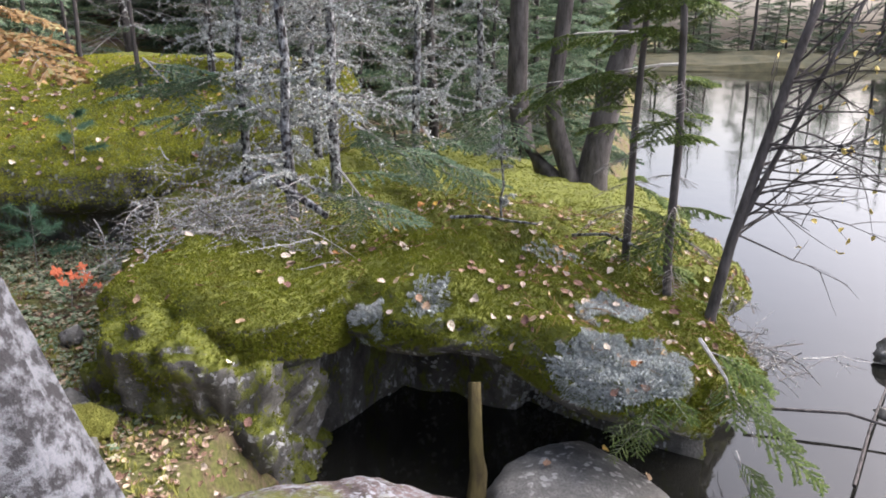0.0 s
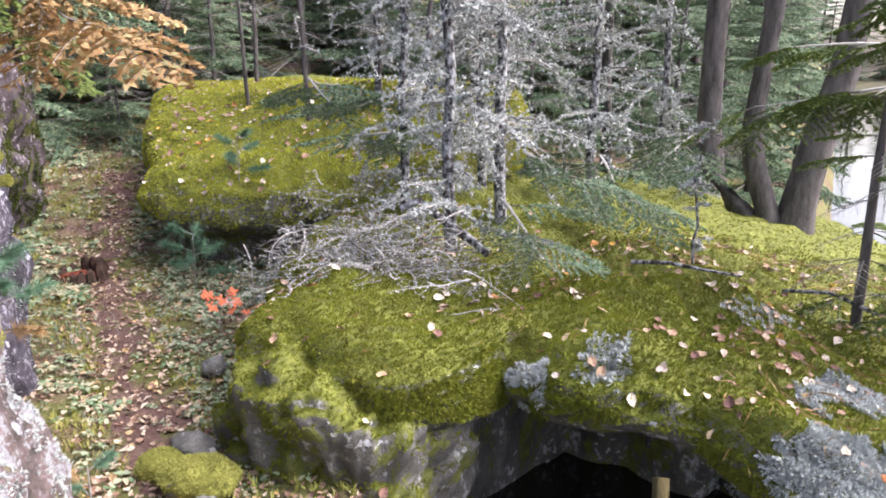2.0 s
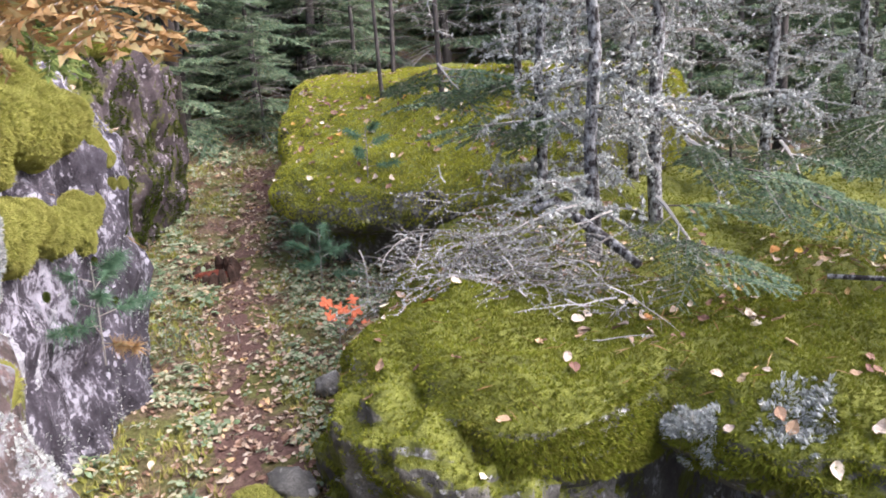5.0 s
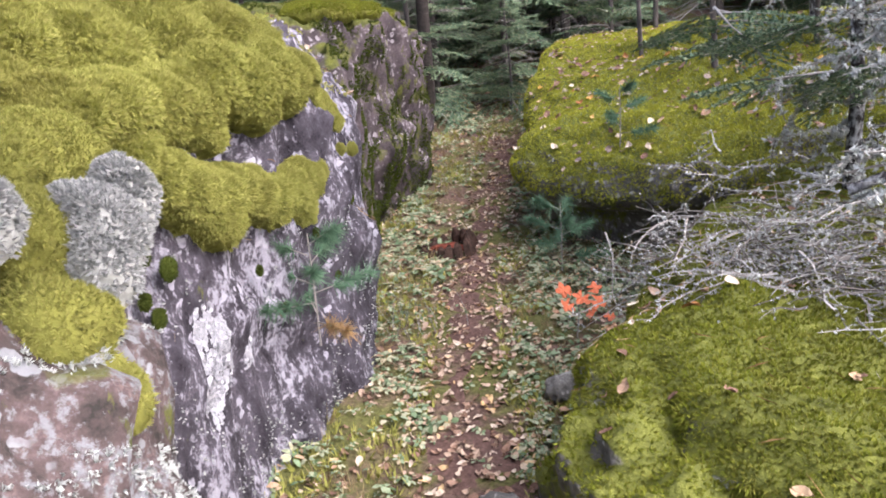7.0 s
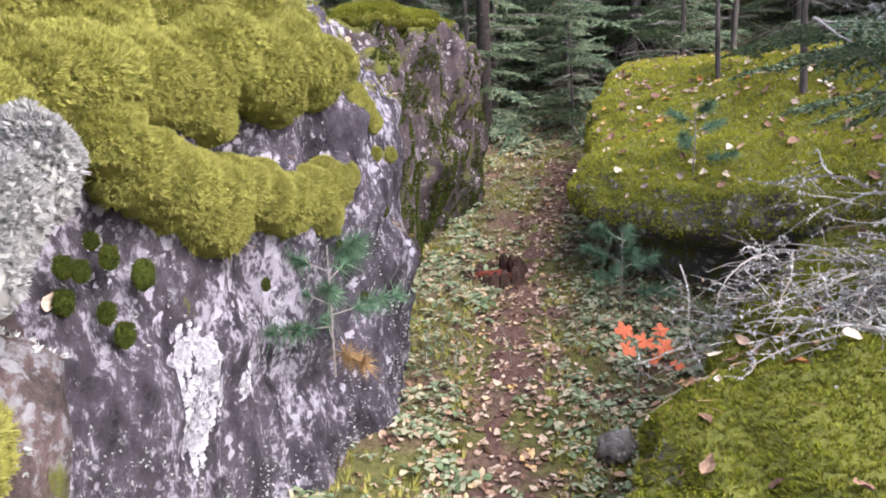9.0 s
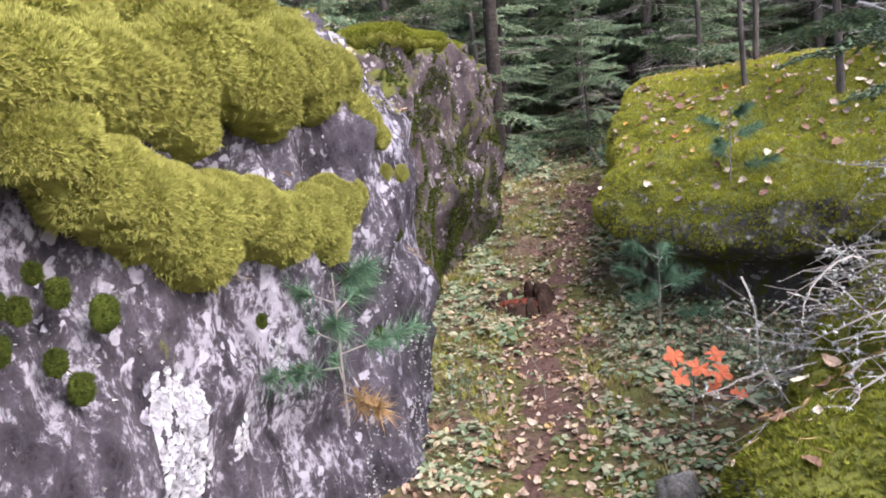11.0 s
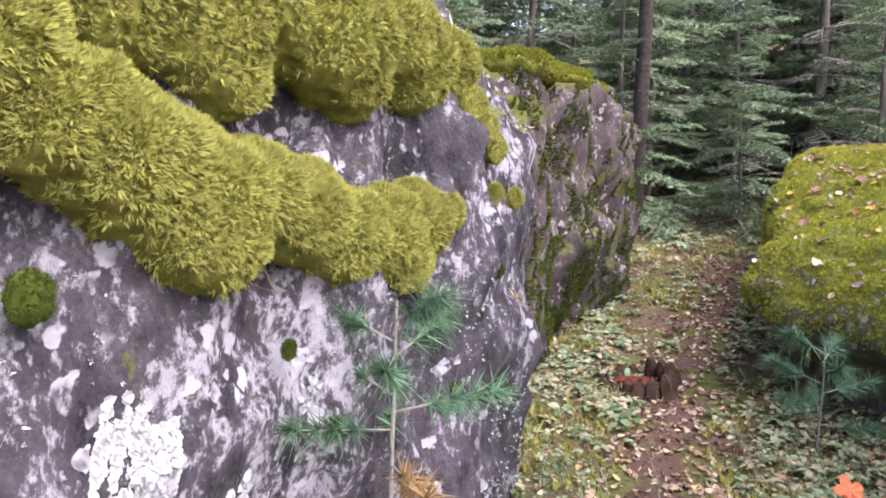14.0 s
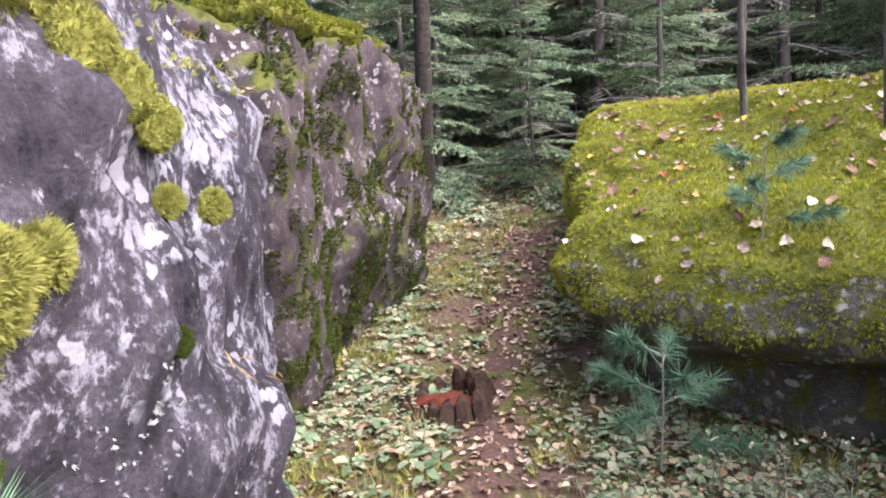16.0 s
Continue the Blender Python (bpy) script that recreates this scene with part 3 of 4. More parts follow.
for i, (x, y, k, s) in enumerate(TREE_SPOTS):
    ob = FOREST[k] if FOREST[k].get("label") is None else copy_thing(FOREST[k], Matrix())
    stand(ob, x, y, ground_z(x, y), 67 * i, s)
    tagged(ob, "young green spruce with drooping boughs at the forest edge", "tree", "spruces of the forest")
r_ = random.Random(5)
for i in range(120):
    a = radians(r_.uniform(-8, 100))
    d = r_.uniform(11.5 if a < 0.95 else 9.0, 24)
    x, y = -1.0 - d * math.sin(a), 1.5 + d * math.cos(a)
    if x > 0.1 + 0.1 * y or (-6.8 < x < -0.4 and y < 13.4):
        continue
    stand(copy_thing(FOREST[i % 3], Matrix()), x, y, ground_z(x, y), r_.uniform(0, 360), r_.uniform(0.9, 1.4))
for i in range(56):
    y = 13.5 + 0.85 * i
    x = 0.9 + 0.19 * (y - 4.5) - r_.uniform(0.4, 3.5)
    stand(copy_thing(FOREST[i % 3], Matrix()), x, y, ground_z(x, y), r_.uniform(0, 360), r_.uniform(0.8, 1.3))
for i in range(70):
    x, y = 6 + i * 1.15 + r_.uniform(-1, 1), 72 + r_.uniform(-3, 5) - i * 0.2
    stand(tagged(copy_thing(FOREST[i % 3], Matrix()), "distant conifer on the far shore of the lake", "tree", "trees of the far shore"), x, y, -0.3, r_.uniform(0, 360), r_.uniform(1.4, 2.2))
bank = put("far_bank", mesh_of("far_bank", *rock([(-6, 70), (40, 64), (95, 50), (110, 75), (40, 95), (-6, 90)], (40, 77), lambda x, y: 0.5, -1.0, LOW, 0.5, 90, 8, 5), mottled("bank_scrub", (0.03, 0.035, 0.02), (0.1, 0.09, 0.05), 0.8), True), None, "low brown wooded bank across the lake", "shore", kind="structure")

DEAD = [dead_spruce(4.0, 11, 0.04, 0.75, 80, 0.1), dead_spruce(4.2, 12, 0.045, 0.95, 95, 0.16)]
tagged(stand(DEAD[0], -1.02, 4.85, 0.62, 0), "dead spruce with bare branches hung with lichen", "tree", "dead spruces on the boulder")
tagged(stand(DEAD[1], -0.85, 5.7, 0.66, 60), "pale dead spruce with twisted lichened branches", "tree", "dead spruces on the boulder")
for x, y, z, k, turn, s in [(-1.5, 5.5, 0.6, 0, 140, 0.9), (-1.15, 6.4, 0.6, 1, 200, 0.9), (-0.3, 7.2, 0.6, 1, 20, 1.0), (0.3, 8.3, 0.5, 0, 250, 1.1), (-2.6, 8.2, slab_top(-2.6, 8.2), 0, 80, 1.0), (-1.6, 8.4, 1.25, 1, 300, 1.1)]:
    stand(copy_thing(DEAD[k], Matrix()), x, y, z, turn, s)

# bare tangle of dead spruce boughs on the boulder's shoulder
def dead_brush(name, centre, size, count, seed, label, lichen=9000):
    r = random.Random(seed)
    limbs = []
    hold = empty(name, centre, label, "dead branches")
    for i in range(count):
        a = r.uniform(0, 6.28)
        p0 = Vector((r.gauss(0, 0.4) * size[0], r.gauss(0, 0.4) * size[1], abs(r.gauss(0, 0.45)) * size[2]))
        p, q = crooked(p0, (math.cos(a), math.sin(a), r.uniform(-0.3, 0.3)), r.uniform(0.15, 0.5), r.uniform(0.002, 0.006), r, 0.3, 6, 0.06)
        limbs.append(tube(p, q, 3))
        for j in range(3):
            s = r.randrange(1, 6)
            limbs.append(tube(*crooked(p[s], (r.uniform(-1, 1), r.uniform(-1, 1), r.uniform(-0.6, 0.4)), r.uniform(0.05, 0.16), 0.002, r, 0.3, 4, 0.05), 3))
    me = mesh_of("twigs", *join(limbs), TWIG)
    put("twigwork", me, hold, kind="stuff")
    at, nr = sample(me, lichen, lambda m, q: 1)
    put("lichen", mesh_of("lichen", *strew(LICHEN_TUFTS, at, nr, rng.uniform(0.005, 0.014, len(at)), 0.8), LICHEN), hold, kind="stuff")
    return hold


dead_brush("dead_brush", (-1.4, 4.45, 0.6), (0.7, 0.4, 0.45), 560, 8, "tangle of dead grey spruce twigs with lichen")
dead_brush("dead_brush", (1.75, 4.0, 0.1), (0.3, 0.4, 0.25), 110, 4, "dead grey twigs piled at the water's edge", 600)
log_pts = [(-1.25, 4.6, 1.05), (-1.15, 4.62, 1.1), (-1.0, 4.6, 1.0), (-0.82, 4.55, 0.9), (-0.72, 4.5, 0.84)]
put("fallen_branch", mesh_of("fallen_branch", *tube(log_pts, [0.02, 0.024, 0.026, 0.026, 0.02], 7, 0.3), BARK_PALE, True), None, "pale broken branch lodged against a dead trunk", "branch")

# three-stemmed cedar on the far end of the boulder
cedar = empty("cedar", (1.35, 7.7, 0.3), "three-stemmed cedar with grey fissured bark", "tree")
for pts, rad in (([(-0.05, 0, -0.1), (-0.35, 0.05, 0.25), (-0.58, 0.1, 0.6), (-0.66, 0.1, 1.1), (-0.66, 0.1, 2.2), (-0.6, 0.1, 3.6)], 0.12), ([(0, 0, -0.1), (-0.12, 0, 0.3), (-0.25, 0, 0.7), (-0.3, 0, 1.0), (-0.2, 0, 2.0), (-0.15, 0, 3.4)], 0.1), ([(0.12, 0, -0.1), (0.16, 0, 0.3), (0.25, 0.05, 0.8), (0.42, 0.1, 1.5), (0.5, 0.1, 2.4), (0.6, 0.1, 3.4)], 0.15)):
    put("stem", mesh_of("stem", *tube(pts, [rad * k for k in (1.3, 1.0, 0.95, 0.85, 0.75, 0.6)], 12, 0.25), BARK, True), cedar)

CEDAR_SPRAYS = [spray(0.6, 40 + i, 0.9, 16, 0.03, 34, 0.009) for i in range(3)]


def bough(name, at, aim, length, needles, label, parts=5, seed=0, sprays=None):
    """One leafy bough made of several sprays along a twig."""
    r = random.Random(seed)
    hold = empty(name, at, label, "branch")
    d = Vector(aim).normalized()
    p, q = crooked((0, 0, 0), d, length, 0.012, r, 0.08, 7, 0.02)
    wood, need = [tube(p, q, 5)], []
    for i in range(parts):
        t = 1 + 6 * i / max(1, parts - 1)
        c = p[min(7, int(t))]
        yaw = math.atan2(d.y, d.x) + r.choice((-1, 1)) * r.uniform(0.2, 0.9)
        m = Matrix.Translation(c) @ Matrix.Rotation(yaw, 4, "Z") @ Matrix.Rotation(radians(r.uniform(0, 22)), 4, "Y") @ Matrix.Scale(r.uniform(0.6, 1.0) * min(1.0, length * 1.1), 4)
        w, n_ = r.choice(sprays or SPRAYS)
        wood.append(placed(w, m))
        need.append(placed(n_, m))
    put("twig", mesh_of("twig", *join(wood), TWIG), hold)
    put("needles", mesh_of("needles", *join(need), needles), hold)
    return hold


for i, (at, aim, ln, mat, lab, n, sp) in enumerate([
    ((-2.5, 6.2, 1.75), (0.5, -0.9, -0.1), 0.8, NEEDLE, "drooping green spruce bough", 8, None),
    ((-0.2, 6.2, 1.2), (0.3, -0.9, -0.2), 0.8, NEEDLE, "drooping green spruce bough", 8, None),
    ((0.6, 7.4, 1.3), (-0.4, -0.8, -0.1), 0.9, NEEDLE, "drooping green spruce bough", 8, None),
    ((1.6, 5.2, 1.75), (-1, -0.25, 0.02), 0.95, NEEDLE_LIGHT, "bright green cedar bough over the boulder", 9, CEDAR_SPRAYS),
    ((1.5, 5.3, 1.95), (-1, -0.1, 0.1), 0.7, NEEDLE_LIGHT, "bright green cedar bough over the boulder", 7, CEDAR_SPRAYS),
    ((1.9, 5.0, 2.15), (-0.6, -0.4, 0.0), 0.8, NEEDLE_LIGHT, "bright green cedar bough over the boulder", 8, CEDAR_SPRAYS),
    ((-1.95, 2.35, 2.3), (0.8, -0.2, -0.42), 0.75, NEEDLE_RUST, "hanging spruce bough with rusty dying needles", 9, CEDAR_SPRAYS),
    ((-1.9, 2.4, 2.38), (0.8, -0.15, -0.4), 0.6, NEEDLE, "hanging green spruce bough", 8, None),
    ((-1.95, 2.25, 2.33), (0.75, -0.35, -0.4), 0.6, NEEDLE_LIGHT, "hanging spruce bough with yellow-green needles", 7, CEDAR_SPRAYS),
    ((-1.45, 5.9, 1.7), (-0.8, -0.7, -0.1), 0.7, NEEDLE, "drooping green spruce bough", 9, None),
    ((-1.15, 5.5, 1.45), (-0.9, -0.5, -0.1), 0.7, NEEDLE, "drooping green spruce bough", 8, None),
    ((-0.6, 5.0, 1.35), (0.7, -0.6, -0.3), 0.6, NEEDLE, "drooping green spruce bough", 7, None),
    ((-0.7, 4.8, 1.1), (0.6, -0.8, -0.35), 0.6, NEEDLE, "drooping green spruce bough", 7, None),
    ((1.3, 3.4, 0.5), (0.25, -0.7, -0.35), 0.55, NEEDLE_LIGHT, "green spruce bough over the water", 8, CEDAR_SPRAYS),
    ((1.2, 3.4, 0.4), (-0.5, -0.7, -0.3), 0.5, NEEDLE_LIGHT, "green spruce bough over the rock edge", 7, CEDAR_SPRAYS),
    ((1.35, 2.95, 0.15), (0.1, -0.5, -0.5), 0.3, NEEDLE_LIGHT, "yellow-green spruce tip over the water", 6, CEDAR_SPRAYS),
]):
    bough("bough", at, aim, ln, mat, lab, n, i, sp)

# saplings by the water
SAPLING = conifer(5.2, 21, 0.02, 0.62, NEEDLE_LIGHT, 0.032, 26, 4, BARK, 0.4, CEDAR_SPRAYS, 0.75)
tagged(stand(SAPLING, 1.42, 4.35, 0.2, 0), "slender spruce sapling with sparse green boughs", "tree", "saplings by the water")
tagged(stand(copy_thing(SAPLING, Matrix()), 1.22, 4.75, 0.35, 120, 0.9), "thin leaning spruce sapling, sparse green", "tree", "saplings by the water")
THIN = dead_spruce(0.9, 31, 0.011, 0.16, 22, 0.1, BARK_PALE, 260)
tagged(stand(THIN, 0.43, 5.1, 0.68, 0), "small dead sapling standing in moss", "sapling")

birch = empty("alder", (1.52, 4.05, 0.05), "leaning dark alder with bare twigs and few yellow leaves", "tree")
rb = random.Random(9)
stem = [(0, 0, -0.3), (0.06, 0.02, 0.3), (0.15, 0.06, 0.75), (0.28, 0.1, 1.25), (0.42, 0.15, 1.75), (0.62, 0.2, 2.4)]
put("stem", mesh_of("stem", *tube(stem, [0.045, 0.036, 0.032, 0.03, 0.028, 0.02], 9, 0.2), BARK, True), birch)
put("stem", mesh_of("stem", *tube([(0.15, 0.06, 0.75), (0.3, 0.05, 1.15), (0.5, 0.05, 1.6), (0.75, 0.05, 2.2)], [0.018, 0.016, 0.013, 0.01], 7, 0.2), BARK, True), birch)
tw, lf_at = [], []
for i in range(42):
    s = rb.uniform(0.4, 1.0) * 4.9
    c = Vector(stem[int(s)]).lerp(Vector(stem[int(s) + 1]), s % 1)
    p, q = crooked(c, (rb.uniform(0.1, 1.0), rb.uniform(-0.6, 0.4), rb.uniform(-0.15, 0.5)), rb.uniform(0.4, 1.1), 0.008, rb, 0.16, 8)
    tw.append(tube(p, q, 4))
    for j in range(4):
        k = rb.randrange(3, 8)
        p2, q2 = crooked(p[k], (p[k] - p[k - 1]) * 4 + Vector((rb.uniform(-0.3, 0.3), rb.uniform(-0.3, 0.3), rb.uniform(-0.2, 0.3))), rb.uniform(0.12, 0.4), 0.004, rb, 0.2, 5)
        tw.append(tube(p2, q2, 3))
        if rb.random() < 0.35:
            lf_at.append(p2[-1])
put("twigwork", mesh_of("twigwork", *join(tw), BARK), birch, kind="stuff")
lf_at = np.array(lf_at)
put("leaves", mesh_of("leaves", *strew(LEAVES, lf_at, rng.normal(size=(len(lf_at), 3)), rng.uniform(0.03, 0.05, len(lf_at)), 0.1), YELLOW), birch, kind="stuff")

trunk = empty("leaning_trunk", (-0.52, 0.78, 0.0), "grey lichen-flecked tree trunk leaning over the path", "tree")
put("stem", mesh_of("stem", *tube([(0.42, -0.02, 0.1), (0.3, 0, 0.6), (0.16, 0, 1.1), (0.06, 0, 1.42), (-0.03, 0, 1.7), (-0.14, 0.02, 2.1), (-0.3, 0.03, 2.8)], [0.17, 0.15, 0.13, 0.12, 0.11, 0.1, 0.08], 16, 0.35), mottled("flecked_bark", (0.05, 0.048, 0.05), (0.2, 0.205, 0.22), 38, 0.95, 1.0, lo=0.44, hi=0.58), True), trunk)
grow_moss(trunk.children[0].data, "lichen", trunk, 1500, lambda m, q: nz(m[0], m[1], m[2], 6) > 0.1, (0.005, 0.012), LICHEN_TUFTS, LICHEN)
post = put("rotten_stump", mesh_of("rotten_stump", *tube([(0.2, 3.1, -0.35), (0.22, 3.15, -0.1), (0.2, 3.22, 0.12), (0.19, 3.3, 0.3)], [0.05, 0.042, 0.038, 0.03], 10, 0.9), mottled("mossy_wood", (0.03, 0.022, 0.015), (0.12, 0.1, 0.04), 14, 0.95, 0.9, stretch=(1, 1, 0.2)), True), None, "rotten mossy stick standing against the rock edge", "stump")

# dark trunk beside the spruces and the thin trunks on the slab
for x, y, rad, h in [(-7.55, 8.68, 0.075, 6.0)]:
    z = ground_z(x, y)
    put("tree_trunk", mesh_of("tree_trunk", *tube([(x + 0.02 * i, y, z - 0.2 + h * i / 6) for i in range(7)], [rad * (1.2 - 0.08 * i) for i in range(7)], 10, 0.2), mottled("dark_bark", (0.012, 0.01, 0.01), (0.06, 0.05, 0.045), 20, 0.95, 0.9), True), None, "straight dark spruce trunk", "tree")

# ---- moss cushions and shelves ----
def fuse(shapes, voxel):
    """Several lumps grown into one skin with soft hollows between them."""
    tmp = new("lumps", mesh_of("lumps", *join(shapes), MOSS))
    skin = tmp.modifiers.new("skin", "REMESH")
    skin.mode, skin.voxel_size = "VOXEL", voxel
    ease = tmp.modifiers.new("ease", "SMOOTH")
    ease.factor, ease.iterations = 0.5, 7
    me = bpy.data.meshes.new_from_object(tmp.evaluated_get(bpy.context.evaluated_depsgraph_get()))
    bpy.data.objects.remove(tmp)
    vs = []
    for v in me.vertices:
        k = 0.014 * nz(*v.co, 7.0) + 0.006 * nz(*v.co, 26.0, 3)
        vs.append(v.co + v.normal * k)
    fs = [tuple(p.vertices) for p in me.polygons]
    bpy.data.meshes.remove(me)
    return vs, fs


def cushion(name, blobs, label, count, parent=None, size=(0.007, 0.016), mat=MOSS, tufts=MOSS_TUFT, shapes=None):
    """Moss grown over rock: an uneven padded body with a pile of short shoots."""
    hold = empty(name, (0, 0, 0), label, "moss")
    lumps = [blob(a, s, 0.16, 4 if len(blobs) == 1 else 3, t, 1.7 * i) for i, (a, s, t) in enumerate(blobs)]
    me = mesh_of("pad", *(lumps[0] if len(blobs) == 1 else fuse(lumps, 0.011)), mat, True)
    pad = put("pad", me, hold)
    grow_moss(me, "moss_shoot", pad, count, lambda m, q: max(0.0, 0.75 + q[2]), size, shapes, tufts)
    return hold


FT = radians(120)
ledge = [(-2.62, 2.64, 1.46, 0.1), (-2.68, 2.74, 1.36, 0.11), (-2.74, 2.84, 1.3, 0.12), (-2.82, 2.94, 1.25, 0.13), (-2.84, 2.97, 1.16, 0.11), (-2.92, 3.1, 1.24, 0.11), (-3.0, 3.22, 1.19, 0.12), (-3.06, 3.34, 1.14, 0.12), (-3.12, 3.46, 1.14, 0.12), (-3.16, 3.54, 1.07, 0.1), (-3.2, 3.62, 1.16, 0.1), (-3.26, 3.72, 1.19, 0.07)]
cushion("moss_shelf", [((x - 0.02, y - 0.01, z - 0.02), (s * 1.25, s * 0.95, s), FT) for x, y, z, s in ledge], "thick yellow-green moss shelf along the rock ledge", 60000, size=(0.008, 0.02))
upper = [(-2.62, 2.5, 1.56, 0.15), (-2.68, 2.66, 1.58, 0.14), (-2.8, 2.82, 1.56, 0.15), (-2.9, 2.96, 1.56, 0.16), (-2.92, 3.03, 1.46, 0.11), (-3.0, 3.12, 1.62, 0.18), (-3.06, 3.3, 1.58, 0.17), (-3.08, 3.36, 1.5, 0.12), (-3.2, 3.48, 1.63, 0.17), (-3.28, 3.64, 1.58, 0.14), (-3.24, 3.62, 1.5, 0.08), (-3.4, 3.8, 1.6, 0.13), (-3.0, 2.7, 1.7, 0.24), (-3.2, 3.0, 1.76, 0.26), (-3.4, 3.35, 1.76, 0.25), (-3.6, 3.7, 1.7, 0.2), (-2.75, 2.3, 1.62, 0.2), (-2.9, 2.4, 1.75, 0.22)]
cushion("moss_cushion", [((x - 0.03, y - 0.02, z), (s * 1.15, s, s * 0.9), FT) for x, y, z, s in upper], "swelling yellow-green moss cushions on the boulder's brow", 110000, size=(0.008, 0.021))
for i, (x, y, z, s) in enumerate([(-3.38, 3.93, 1.42, 0.06), (-3.42, 4.0, 1.36, 0.05), (-3.34, 3.86, 1.48, 0.06), (-3.5, 4.14, 1.2, 0.035), (-3.44, 4.02, 1.22, 0.03)]):
    cushion("moss_patch", [((x, y, z), (s, s * 0.6, s), FT)], "small bright moss patch on grey rock", 900, size=(0.005, 0.012))
DARKMOSS = island_ramp("dark_moss", [(0.0, (0.02, 0.035, 0.004)), (0.6, (0.06, 0.085, 0.01)), (1.0, (0.12, 0.13, 0.02))], 0.95)
DARKPAD = mottled("dark_moss_pad", (0.02, 0.03, 0.004), (0.07, 0.09, 0.012), 20, 0.95, 0.9)
for x, y, z, s in [(-2.58, 2.56, 1.2, 0.032), (-2.6, 2.6, 1.15, 0.045), (-2.55, 2.52, 1.14, 0.04), (-2.53, 2.48, 1.16, 0.04), (-2.53, 2.47, 1.08, 0.045), (-2.58, 2.57, 1.02, 0.042), (-2.65, 2.69, 1.08, 0.06), (-2.6, 2.61, 0.95, 0.05), (-2.92, 3.16, 0.9, 0.03), (-3.0, 3.3, 0.69, 0.03), (-3.29, 3.79, 0.65, 0.035), (-3.19, 3.63, 0.91, 0.03), (-3.36, 3.98, 0.98, 0.04)]:
    cushion("moss_ball", [((x + 0.005, y, z), (s * 0.6, s * 0.28, s * 0.68), FT)], "round dark green moss tuft on the rock face", 420, size=(0.004, 0.009), mat=DARKPAD, tufts=DARKMOSS)
cushion("moss_cushion", [((-5.6, 5.6, 2.0), (0.45, 0.28, 0.13), FT), ((-5.85, 5.95, 2.02), (0.35, 0.25, 0.1), FT), ((-6.0, 6.25, 2.02), (0.4, 0.28, 0.12), FT), ((-6.25, 6.7, 1.98), (0.35, 0.25, 0.1), FT), ((-6.4, 6.95, 1.88), (0.35, 0.22, 0.12), FT), ((-6.25, 7.1, 1.65), (0.15, 0.1, 0.2), FT)], "moss cap along the top of the dark boulder", 20000, size=(0.012, 0.03), tufts=MOSS_GREEN)
# near rock: moss, grey reindeer lichen, twigs
cushion("moss_cushion", [((-1.84, 2.1, 1.26), (0.14, 0.1, 0.1), 0.3), ((-2.0, 2.12, 1.4), (0.18, 0.12, 0.1), 0.3), ((-2.0, 1.9, 1.4), (0.18, 0.18, 0.12), 0.3), ((-2.25, 2.1, 1.52), (0.22, 0.18, 0.12), 0.3), ((-1.95, 1.85, 1.2), (0.14, 0.16, 0.1), 0.2), ((-2.3, 2.3, 1.45), (0.18, 0.14, 0.16), 0.2), ((-1.76, 2.14, 1.13), (0.12, 0.08, 0.07), 0.3), ((-1.84, 1.98, 1.13), (0.1, 0.12, 0.08), 0.3)], "mossy hummock on the pink rock", 26000, size=(0.005, 0.013))
cushion("lichen_clump", [((-1.78, 2.0, 1.49), (0.1, 0.08, 0.1), 0.3), ((-1.9, 2.24, 1.4), (0.12, 0.07, 0.1), 0.3), ((-1.84, 2.22, 1.34), (0.07, 0.06, 0.1), 0.5), ((-1.99, 2.34, 1.43), (0.08, 0.06, 0.1), 0.5)], "pale grey reindeer lichen clumps", 7000, size=(0.006, 0.014), mat=mottled("lichen_pad", (0.42, 0.43, 0.4), (0.6, 0.61, 0.58), 30, 0.95, 0.9), tufts=island_ramp("reindeer_lichen", [(0.0, (0.36, 0.37, 0.36)), (1.0, (0.52, 0.53, 0.52))], 0.95), shapes=LICHEN_TUFTS)
put("white_twig", mesh_of("white_twig", *tube([(-1.62, 1.99, 1.36), (-1.64, 2.0, 1.46), (-1.65, 2.0, 1.52), (-1.68, 2.02, 1.57), (-1.74, 2.05, 1.6)], [0.002, 0.003, 0.003, 0.002, 0.0015], 5, 0.3), mottled("white_bark", (0.35, 0.33, 0.31), (0.55, 0.53, 0.5), 30)), None, "crooked white twig on the lichen", "twig")
# moss pile on the boulders
grow_moss(me_a, "moss", rock_a, 105000, lambda m, q: (q[2] > 0.1 and m[1] < 9.3) * (2.2 if m[1] < 4.8 else 0.7 if m[1] < 6.2 else 0.25), (0.008, 0.02), None, MOSS_GREEN)
grow_moss(me_a, "moss_fringe", rock_a, 9000, lambda m, q: (-0.4 < q[2] <= 0.15 and m[1] < 4.2 and m[2] > 0.22), (0.012, 0.03), None, MOSS_GREEN)
grow_moss(me_e, "moss", rock_e, 80000, lambda m, q: (q[2] > -0.55 and m[1] < 9.8 and m[2] > 0.48 + 0.08 * nz(m[0], m[1], 1, 3)), (0.012, 0.026), None, MOSS_SLAB)
grow_moss(me_h, "moss", rock_h, 15000, lambda m, q: q[2] > 0.35 or (nz(*m, 3.5) > 0.05 and m[0] < -1.15), (0.008, 0.022), None, MOSS_GREEN)
grow_moss(me_d, "moss", rock_d, 26000, lambda m, q: m[0] > -6.8 and nz(m[0], m[1], m[2], 5.5) + 0.4 * nz(m[0], m[1], m[2], 1.5) > (0.15 - 0.25 * (m[2] < 0.9)), (0.012, 0.03), TUFTS, DARKMOSS)
grow_moss(me_b, "moss", rock_b, 12000, lambda m, q: q[2] > 0.5 and m[0] < -2.5 and m[2] > 1.45, (0.01, 0.024))
